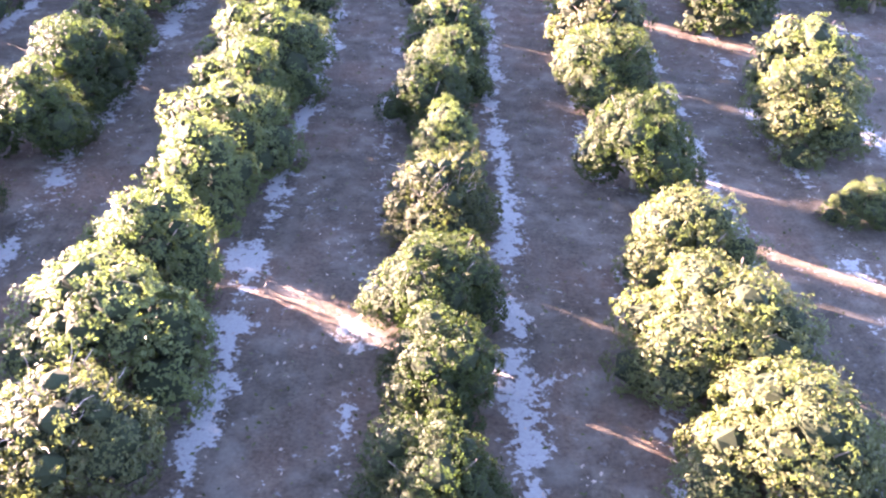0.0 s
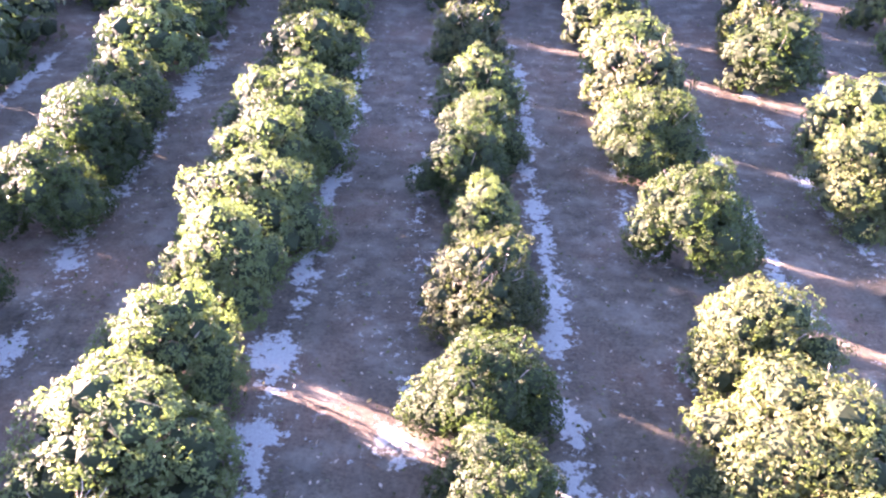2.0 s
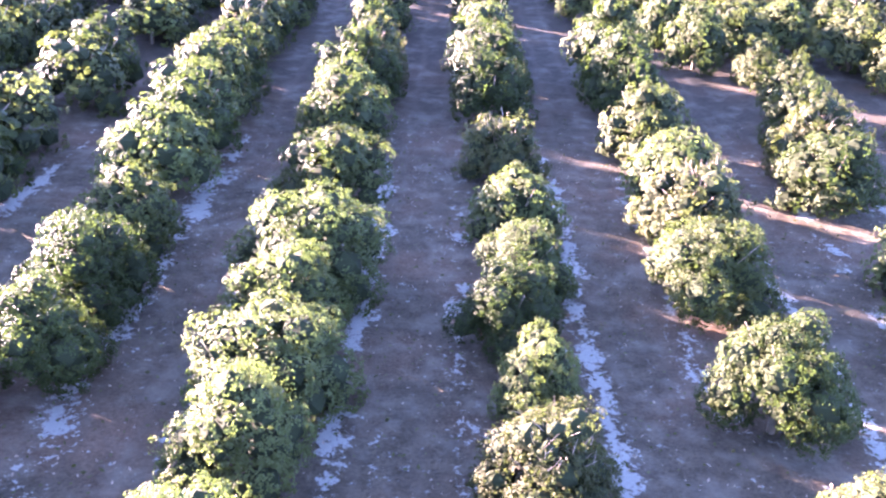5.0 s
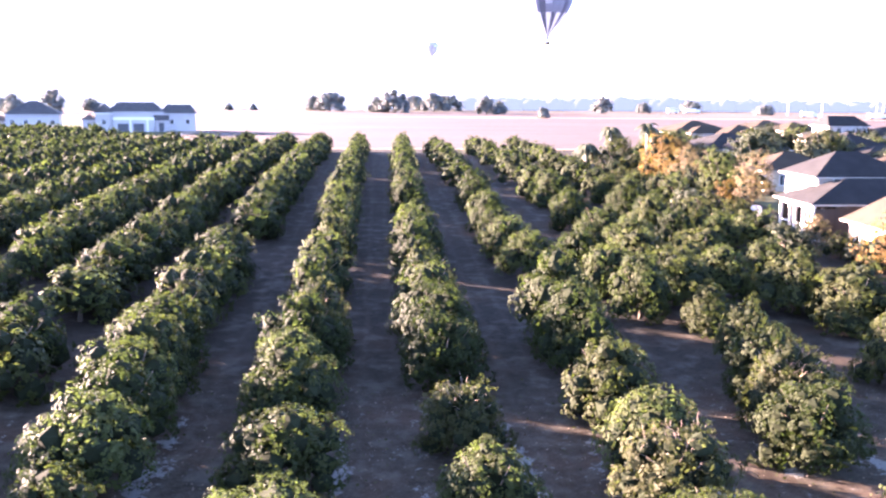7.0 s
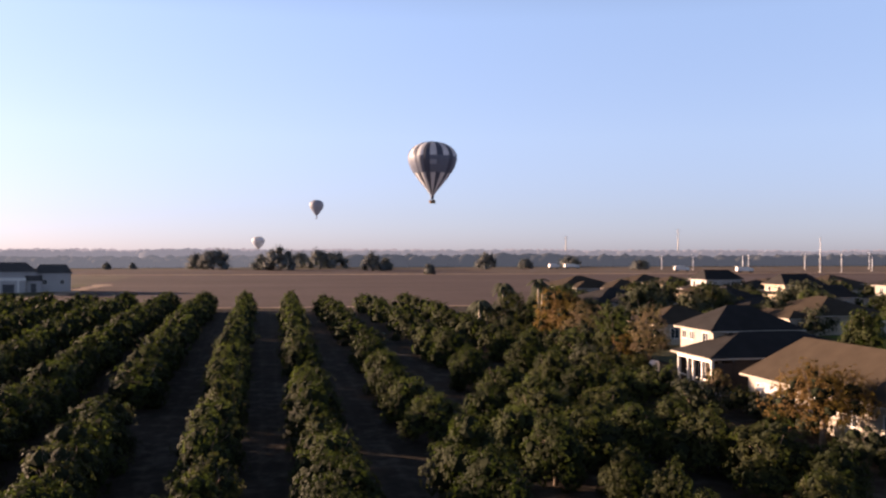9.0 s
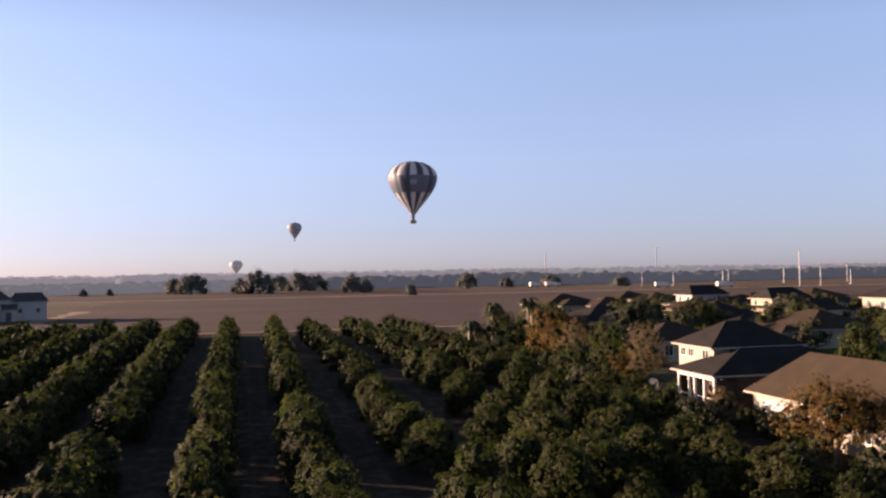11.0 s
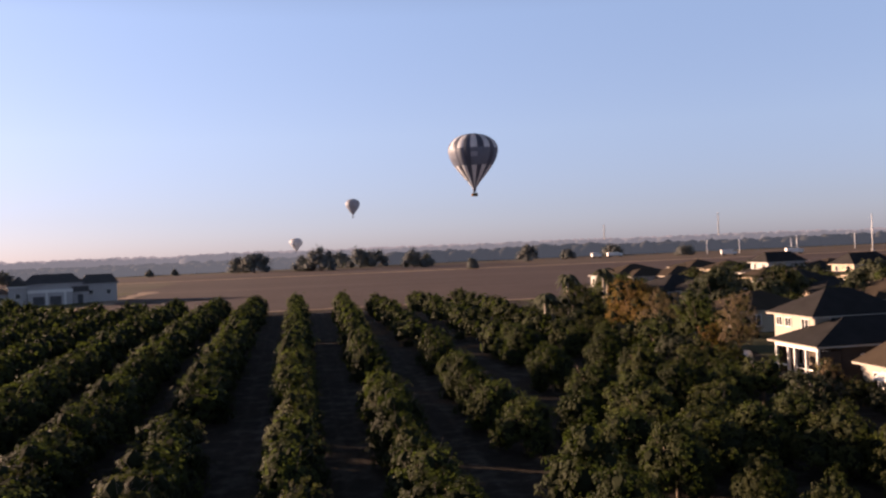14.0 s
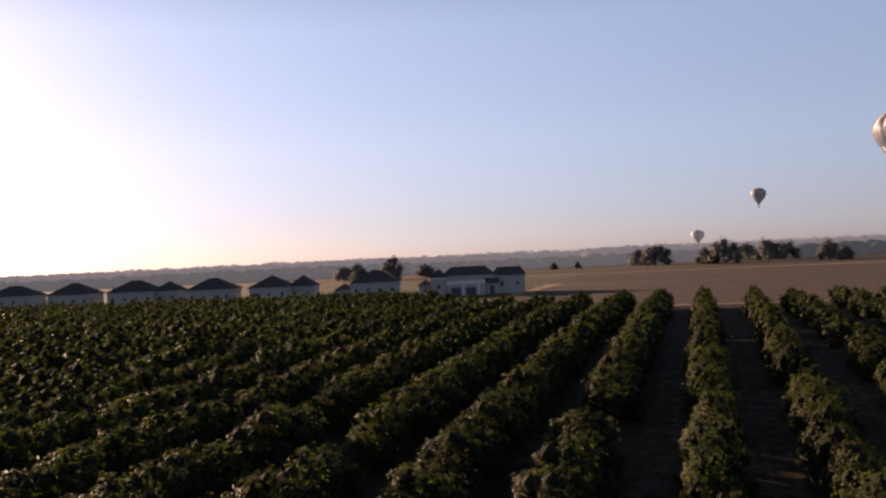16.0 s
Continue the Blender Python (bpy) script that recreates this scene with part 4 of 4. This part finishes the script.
# a white tank and a low wall in the garden beside the porch
tank = tagged(new("garden_tank"), "rounded white water tank standing beside the garden wall", "tank")
tank.matrix_basis = pose(34.2, 81.0, ground_z(34.2, 81.0))
v, f = tube([(0, 0, -0.05), (0, 0, 0.15), (0, 0, 1.05), (0, 0, 1.3), (0, 0, 1.4)], [0.50, 0.55, 0.55, 0.42, 0.14], 16)
under("body", mesh_of("body", v, f, TRIM, smooth=True), tank)
v, f = tube([(0, 0, 1.38), (0, 0, 1.5)], [0.12, 0.12], 10)
under("lid", mesh_of("lid", v, f, DARK_METAL), tank, "dark lid")
garden_wall = tagged(new("garden_wall"), "low tan garden wall between orchard and house", "wall")
garden_wall.matrix_basis = pose(31.8, 80.4, ground_z(31.8, 80.4), 0, 0, -38)
part("masonry", box_bm(-2.0, 2.0, -0.12, 0.12, -0.2, 0.85, 0.02), TAN_WALL, garden_wall)
part("coping", box_bm(-2.05, 2.05, -0.17, 0.17, 0.85, 0.95, 0.02), GREY_WALL, garden_wall)


# ---- garden trees, palms and clumps ----
def broad_tree(name, x, y, width, height, seed, mat, label, leaves=1500, leaf=0.45, low=0.32, lobes=13, category="tree", loose=0.0, whole=0.6):
    r = np.random.default_rng(seed)
    thing = new(name)
    thing.matrix_basis = pose(x, y, ground_z(x, y) - 0.05)
    tagged(thing, label, category)
    v, f = trunk_mesh(r, height, width / 2, max(0.08, width * 0.03))
    under("trunk", mesh_of("trunk", v, f, BARK, smooth=True), thing)
    v, f, s = crown(r, width, height, lobes, int(leaves * 1.4), leaf, 1, low, loose, calm=0.25, tuft=10, tuft_size=1.1 * leaf + 0.05, whole=whole)
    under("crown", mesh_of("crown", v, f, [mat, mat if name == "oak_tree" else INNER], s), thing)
    return thing


broad_tree("garden_tree", 32.7, 50.4, 6.9, 6.5, 31, LEAF_RUST, "rust-brown garden tree with a loose crown", 9000, 0.15, 0.36, 24, loose=0.7)
broad_tree("garden_tree", 32.6, 105.0, 6.8, 7.8, 32, LEAF_RUST, "orange-brown autumn tree beside the orchard", 7000, 0.20, 0.3, 18, loose=0.25)
broad_tree("garden_tree", 33.7, 99.5, 5.6, 6.6, 33, LEAF_TAN, "pale tan half-bare tree beside the orchard", 5200, 0.16, 0.3, 18, loose=0.7)
broad_tree("garden_tree", 34.0, 91.0, 5.0, 7.2, 34, LEAF_OLIVE, "tall olive-green tree beside the orchard", 3000, 0.22, 0.2, 16, loose=0.3)
broad_tree("garden_tree", 35.2, 84.4, 5.0, 7.2, 35, LEAF_TAN, "reddish-tan thin tree beside the porch", 5600, 0.15, 0.22, 20, loose=0.7)
broad_tree("garden_tree", 29.4, 117.0, 6.4, 6.8, 150, LEAF_BROWN, "olive-brown tree behind the autumn tree", 4000, 0.22, 0.25, 16, loose=0.5)
broad_tree("garden_tree", 35.6, 110.0, 5.6, 6.4, 151, LEAF_BROWN, "dull brown tree before the tan house", 3600, 0.20, 0.25, 16, loose=0.6)
broad_tree("garden_tree", 37.6, 97.0, 4.6, 5.6, 152, LEAF_OLIVE, "dull olive tree before the tan house", 2000, 0.26, 0.25, 14, loose=0.4)
broad_tree("garden_tree", 65.0, 131.0, 8.0, 7.4, 153, LEAF_BROWN, "brown loose tree between the estate houses", 2000, 0.40, 0.25, 14, loose=0.6)
broad_tree("garden_tree", 63.0, 89.0, 5.0, 5.8, 154, LEAF_OLIVE, "olive-green tree behind the porch house", 2600, 0.36, 0.2, 15, loose=0.3)
broad_tree("garden_tree", 52.0, 126.0, 9.0, 7.0, 155, LEAF_DARK, "broad dark tree before the estate houses", 2000, 0.42, 0.16, 14)
broad_tree("garden_tree", 57.0, 135.0, 9.0, 7.2, 156, LEAF_DARK, "dark spreading tree before the estate houses", 2000, 0.42, 0.16, 14)
broad_tree("garden_tree", 33.0, 85.6, 3.2, 3.6, 157, LEAF_RUST, "small reddish tree at the porch corner", 1400, 0.20, 0.25, 12, loose=0.8)
broad_tree("garden_tree", 44.0, 140.0, 9.0, 6.0, 36, LEAF_BROWN, "dull olive-brown tree at the orchard's end", 2000, 0.4)
broad_tree("garden_tree", 46.0, 152.0, 8.0, 5.6, 37, LEAF_OLIVE, "dull green tree at the orchard's end", 1600, 0.45)
broad_tree("garden_tree", 70.0, 138.0, 8.0, 6.8, 38, LEAF_DARK, "dark round tree between the houses", 1500, 0.5)
broad_tree("garden_tree", 62.0, 128.0, 6.0, 5.6, 39, LEAF_DARK, "dark bushy tree between the houses", 1300, 0.45)
broad_tree("garden_tree", 80.0, 104.0, 6.0, 6.0, 41, LEAF_OLIVE, "leafy garden tree behind the brown-roofed houses", 1300, 0.45)
broad_tree("garden_tree", 100.0, 160.0, 9.0, 6.0, 42, LEAF_DARK, "dark tree among the houses", 1200, 0.6)
broad_tree("garden_shrub", 33.5, 66.4, 2.8, 3.0, 43, LEAF_TAN, "reddish-tan shrub beside the porch", 1200, 0.2, category="shrub")
broad_tree("garden_shrub", 31.8, 68.6, 2.4, 1.6, 44, LEAF_DARK, "dark grey-green shrub below the porch", 900, 0.2, category="shrub")
broad_tree("garden_shrub", 31.6, 72.6, 2.4, 1.7, 45, LEAF_DARK, "dark shrub below the porch", 900, 0.2, category="shrub")
for k, (x, y, w, h) in enumerate([(50, 118, 5, 5), (58, 114, 5, 4.5), (72, 112, 6, 5), (62, 142, 7, 5), (74, 148, 6, 5.5), (90, 140, 7, 6), (98, 150, 6, 5.5),
                                  (104, 164, 8, 6), (88, 166, 7, 5.5), (70, 170, 7, 5), (60, 176, 8, 5), (80, 196, 8, 6), (104, 196, 8, 6), (122, 180, 8, 6), (112, 218, 9, 6), (138, 228, 9, 6), (50, 168, 7, 4.5), (41, 133, 6, 5), (44, 146, 8, 6), (48, 154, 8, 6), (72, 122, 7, 6), (84, 150, 7, 6), (94, 170, 8, 6), (66, 156, 8, 6), (76, 176, 8, 6.5), (98, 212, 9, 6.5), (86, 216, 9, 6), (120, 166, 8, 6.5), (130, 196, 9, 6.5), (62, 194, 9, 5.5), (116, 236, 10, 6.5), (146, 236, 9, 6)]):
    mat, tone = ((LEAF_DARK, "dark"), (LEAF_OLIVE, "olive"), (LEAF_DARK, "dark"), (LEAF_BROWN, "brownish"))[k % 4]
    broad_tree("garden_tree", x, y, w, h * 0.82, 120 + k, mat, tone + " garden tree between the estate houses", 1000, 0.42, 0.16, 11, loose=0.25)
for k, (x, y, w, h) in enumerate([(28.4, 60, 4.2, 3.6), (28.0, 66, 4.6, 4.0), (27.4, 71.5, 4.0, 3.6), (27.8, 77, 4.6, 4.0), (28.6, 83, 4.2, 3.8), (28.8, 88.5, 4.4, 4.2), (29.0, 94, 4.6, 4.0), (31.2, 78, 3.2, 2.6),
                                  (32.0, 95.5, 4.4, 4.4), (27.4, 99, 4.2, 3.6), (34.0, 105, 4.6, 4.4), (26.6, 104, 4.2, 3.6), (27.0, 111, 4.4, 3.8), (33.0, 113, 5.0, 4.8), (37.0, 104, 4.6, 4.6), (25.6, 125, 4.2, 3.4), (28.0, 132, 5.0, 3.8), (34.0, 121, 5.0, 5.2)]):
    mat, tone = ((LEAF_DARK, "dark green"), (LEAF_OLIVE, "olive-green"), (LEAF_GREEN, "green"), (LEAF_BROWN, "brownish"))[k % 4]
    broad_tree("garden_shrub", x, y, w, h, 170 + k, mat, tone + " bush between the orchard and the gardens", 1300, 0.25, 0.18, 12, category="shrub", loose=0.15)
for k, (x, y, w, h) in enumerate([(80, 176, 6, 5.4), (80.5, 169, 6, 5), (76, 150, 6, 5.4), (77, 144, 5.5, 4.6), (88, 223, 7, 5.4), (89, 216, 7, 5.4), (104, 172, 7, 5.6), (108, 147, 7, 5.4), (92, 122, 6, 5.6),
                                  (92.5, 114, 6, 5), (124, 202, 7, 5.6), (125, 195, 7, 5), (50, 152, 6, 4.6), (51, 145, 6, 4.4), (72, 128, 6, 4.8), (116, 248, 8, 5), (146, 238, 8, 5), (66, 208, 7, 4.6)]):
    mat, tone = ((LEAF_BROWN, "brownish"), (LEAF_DARK, "dark green"), (LEAF_DARK, "dark"), (LEAF_OLIVE, "olive-green"))[k % 4]
    broad_tree("garden_tree", x, y, w, h * 0.78, 220 + k, mat, tone + " tree standing before an estate house", 1100, 0.36, 0.18, 12, loose=0.3)
for k, (x, y, w, h) in enumerate([(33.4, 61.9, 2.8, 2.3), (33.5, 59.3, 2.4, 2.0), (33.6, 57.0, 2.6, 2.0), (33.2, 46.4, 3.4, 3.0), (33.8, 43.6, 3.0, 2.6), (33.9, 53.4, 2.2, 1.8)]):
    broad_tree("garden_shrub", x, y, w, h, 260 + k, (LEAF_BROWN, LEAF_DARK)[k % 2], ("brownish", "dark green")[k % 2] + " shrub along the wall of the brown-roofed house", 1000, 0.18, 0.18, 12, category="shrub", loose=0.2)
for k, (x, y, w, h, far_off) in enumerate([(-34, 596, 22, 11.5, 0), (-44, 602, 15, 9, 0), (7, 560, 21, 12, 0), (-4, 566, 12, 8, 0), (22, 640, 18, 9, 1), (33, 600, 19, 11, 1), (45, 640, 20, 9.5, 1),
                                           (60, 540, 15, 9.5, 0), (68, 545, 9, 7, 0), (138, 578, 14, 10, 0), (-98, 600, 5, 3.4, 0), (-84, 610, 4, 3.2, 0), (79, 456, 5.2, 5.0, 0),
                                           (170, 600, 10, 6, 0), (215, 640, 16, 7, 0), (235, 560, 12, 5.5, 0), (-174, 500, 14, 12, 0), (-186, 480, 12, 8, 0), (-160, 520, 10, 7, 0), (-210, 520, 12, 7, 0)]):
    broad_tree("oak_tree", x, y, w, h * 1.22, 60 + k, LEAF_OAK_HAZED, "dark round oak standing in the open fields" if not far_off else "hazy oak behind the field", 3200, 0.52, 0.10, 16, whole=0.95)


def palm(x, y, height, seed):
    r = np.random.default_rng(seed)
    thing = new("palm_tree")
    thing.matrix_basis = pose(x, y, ground_z(x, y) - 0.05, 0, 0, r.uniform(0, 360))
    tagged(thing, "palm tree with a pale trunk and drooping dark fronds", "palm", "palms by the houses")
    v, f = tube([(0, 0, 0), (0.06, 0, height * .5), (0.1, 0.04, height)], [0.22, 0.17, 0.15], 9)
    under("trunk", mesh_of("trunk", v, f, PALM_BARK, smooth=True), thing)
    for k in range(20):
        a, lift, ln = 2.4 * k, r.uniform(-0.3, 1.3), r.uniform(1.4, 2.1)
        ca, sa = math.cos(a), math.sin(a)
        vs, fs = [], []
        for j in range(7):
            s = j / 6
            q = Vector((0.1 + ca * ln * s, 0.04 + sa * ln * s, height + lift * s - 1.7 * s * s))
            wd = 0.34 * math.sin(math.pi * min(1, s * 0.9 + 0.1)) + 0.03
            side = Vector((-sa, ca, 0)) * wd
            vs += [q + side - Vector((0, 0, wd * 0.7)), q, q - side - Vector((0, 0, wd * 0.7))]
            if j:
                n = 3 * j
                fs += [(n - 3, n - 2, n + 1, n), (n - 2, n - 1, n + 2, n + 1)]
        under("frond", mesh_of("frond", vs, fs, LEAF_DARK), thing)


for k, (x, y, h) in enumerate([(25.2, 118.0, 5.2), (26.6, 119.5, 4.4), (30.0, 124.0, 7.0), (31.4, 126.0, 6.0), (36.5, 128.0, 7.4), (38.0, 131.0, 6.6)]):
    palm(x, y, h, 80 + k)


def wood_line(name, x0, x1, y0, y1, n, size, mat, label, seed):
    """A far belt of woods as many uneven crowns."""
    r = np.random.default_rng(seed)
    bv, bf = BALL2
    vs, fs, n0 = [], [], 0
    for k in range(n):
        s = (k + r.uniform(0, 1)) / n
        x, y = x0 + (x1 - x0) * s, y0 + (y1 - y0) * s + r.uniform(-20, 20)
        h = size * (r.uniform(0.75, 1.0) + 0.22 * noise.noise(Vector((x * 0.004, seed, 0))))
        w = size * r.uniform(0.6, 1.2)
        q = np.sign(bv) * np.abs(bv) ** 0.8 * (1 + r.uniform(-0.12, 0.12, (len(bv), 1))) * [w, w * 0.6, h] + [x, y, ground_z(x, y)]
        vs.append(q)
        fs += (bf + n0).tolist()
        n0 += len(q)
    ob = new(name, mesh_of(name, np.concatenate(vs), fs, mat, smooth=True))
    return tagged(ob, label, "woods", kind="structure")


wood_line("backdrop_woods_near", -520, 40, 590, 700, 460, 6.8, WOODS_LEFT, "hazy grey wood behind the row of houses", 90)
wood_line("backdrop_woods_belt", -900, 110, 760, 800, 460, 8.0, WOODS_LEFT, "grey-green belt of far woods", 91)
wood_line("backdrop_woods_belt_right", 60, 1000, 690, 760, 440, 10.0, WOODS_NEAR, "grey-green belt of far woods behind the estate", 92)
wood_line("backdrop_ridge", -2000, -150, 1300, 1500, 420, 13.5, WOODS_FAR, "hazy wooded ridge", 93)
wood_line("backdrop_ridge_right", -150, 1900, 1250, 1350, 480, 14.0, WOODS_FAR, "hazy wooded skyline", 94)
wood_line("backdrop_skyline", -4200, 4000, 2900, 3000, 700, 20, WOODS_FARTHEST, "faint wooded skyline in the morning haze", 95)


# ---- poles, pylons, vehicles ----
def pole(x, y, height, r, label, arm=False):
    thing = new("pole")
    thing.matrix_basis = pose(x, y, ground_z(x, y))
    tagged(thing, label, "pole")
    v, f = tube([(0, 0, -0.3), (0, 0, height * 0.5), (0, 0, height)], [r, r * 0.85, r * 0.6], 8)
    under("shaft", mesh_of("shaft", v, f, POLE_PAINT if height < 30 else GREY_WALL, smooth=True), thing)
    part("foot", box_bm(-r * 2, r * 2, -r * 2, r * 2, -0.2, 0.5, 0.05), GREY_WALL, thing)
    if arm:
        part("crossarm", box_bm(-height * 0.12, height * 0.12, -0.12, 0.12, height * 0.93, height * 0.93 + 0.3, 0.03), POLE_PAINT, thing)


for x, y, h, r, arm in [(305, 470, 20, 0.36, False), (352, 490, 9, 0.30, False), (321, 474, 11, 0.26, False), (285, 520, 9, 0.26, False), (262, 540, 9, 0.26, True),
                        (300, 540, 10, 0.26, True), (352, 560, 10, 0.26, False), (250, 560, 9, 0.26, True), (400, 560, 12, 0.26, True)]:
    pole(x, y, h, r, "tall pale pole standing in the far field" if not arm else "pale utility pole with a crossarm", arm)
for x, y, h in [(466, 1400, 36), (655, 1400, 48)]:
    pole(x, y, h, 1.0, "faint far transmission mast", True)


def truck(x, y, turn, ln, label):
    thing = new("truck")
    thing.matrix_basis = pose(x, y, ground_z(x, y) + 0.08, 0, 0, turn)
    tagged(thing, label, "truck")
    part("cargo_box", box_bm(-ln / 2, ln * 0.22, -1.2, 1.2, 0.8, 3.2, 0.08), TRIM, thing, "white cargo box")
    part("cab", box_bm(ln * 0.24, ln / 2, -1.1, 1.1, 0.6, 2.5, 0.2), TRIM, thing, "white cab")
    part("windscreen", box_bm(ln * 0.5 - 0.05, ln * 0.5 + 0.03, -0.9, 0.9, 1.5, 2.2), GLASS, thing)
    for sx in (-0.3, 0.35):
        for sy in (-1.0, 1.0):
            bm = bmesh.new()
            bmesh.ops.create_cone(bm, cap_ends=True, segments=14, radius1=0.5, radius2=0.5, depth=0.3, matrix=pose(sx * ln, sy, 0.42, 90))
            part("wheel", bm, TYRE, thing)


for x, y, a, ln in [(205, 606, 5, 11), (238, 505, -10, 9), (262, 476, 0, 10), (190, 600, 8, 7)]:
    truck(x, y, a, ln, "white box truck parked far off in the fields")


# ---- hot-air balloons ----
PROFILE = [(0.0, 0.06), (0.05, 0.10), (0.15, 0.27), (0.28, 0.515), (0.42, 0.755), (0.52, 0.89), (0.60, 0.96), (0.68, 1.0), (0.76, 0.985), (0.84, 0.90), (0.91, 0.735), (0.96, 0.52), (0.99, 0.26), (1.0, 0.03)]


def balloon(x, y, z, radius, height, gores, picks, label, turn=0.0):
    """picks(k, s): the cloth of gore k at height share s. z is the mouth of the envelope."""
    thing = new("hot_air_balloon")
    thing.matrix_basis = pose(x, y, z, 0, 0, turn)
    tagged(thing, label, "balloon")
    mats = [NYLON_GREY, NYLON_WHITE, NYLON_SLATE, NYLON_SILVER, NYLON_PALE]
    fine = []
    for (s0, r0), (s1, r1) in zip(PROFILE, PROFILE[1:]):
        fine += [(s0, r0), ((s0 + s1) / 2, (r0 + r1) / 2 * 1.008)]
    fine.append(PROFILE[-1])
    for k in range(gores):
        vs, fs, ss = [], [], []
        for s, r in fine:
            for j in range(4):
                a = 2 * math.pi * (k + j / 3) / gores
                bulge = 1 + 0.022 * math.sin(math.pi * j / 3)
                vs.append((math.cos(a) * r * radius * bulge, math.sin(a) * r * radius * bulge, s * height))
        for i in range(len(fine) - 1):
            for j in range(3):
                q = 4 * i + j
                fs.append((q, q + 1, q + 5, q + 4))
                ss.append(mats.index(picks(k, (fine[i][0] + fine[i + 1][0]) / 2)))
        under("gore", mesh_of("gore", vs, fs, mats, ss, True), thing)
    v, f = tube([(0, 0, -0.9), (0, 0, 0.35)], [0.055 * radius, 0.075 * radius], 14)
    under("skirt", mesh_of("skirt", v, f[:-2], NYLON_GREY, smooth=True), thing, "grey cloth skirt at the mouth")
    bz = -0.115 * height
    part("basket", box_bm(-0.115 * radius, 0.115 * radius, -0.08 * radius, 0.08 * radius, bz, bz + 0.055 * height, 0.08), WICKER, thing, "brown wicker basket")
    part("burner_frame", box_bm(-0.05 * radius, 0.05 * radius, -0.04 * radius, 0.04 * radius, -1.0, -0.8, 0.03), DARK_METAL, thing)
    for sx in (-1, 1):
        for sy in (-1, 1):
            v, f = tube([(sx * 0.078 * radius, sy * 0.064 * radius, bz + 0.05 * height), (sx * 0.05 * radius, sy * 0.04 * radius, -0.85)], [0.05, 0.05], 5)
            under("upright", mesh_of("upright", v, f, DARK_METAL), thing)
    return thing


def striped(k, s):
    if s > 0.955:
        return NYLON_GREY
    if s > 0.70 or s < 0.43:
        return NYLON_WHITE if k % 2 else NYLON_GREY
    if k == 15 and 0.56 < s < 0.64:
        return NYLON_PALE                  # a paler emblem on the band
    return NYLON_GREY if k in (14, 18) else NYLON_SLATE


big = balloon(57.8, 333.0, 34.3, 8.9, 20.4, 22, striped, "large hot-air balloon striped dark grey and white with a slate band", 8)
balloon(64.4, 1195.0, 58.2, 9.0, 21.5, 16, lambda k, s: NYLON_PALE, "grey hot-air balloon far off in the haze")
balloon(-9.0, 1330.0, 15.5, 9.0, 19.0, 16, lambda k, s: NYLON_SILVER, "pale silver hot-air balloon low over the far woods")
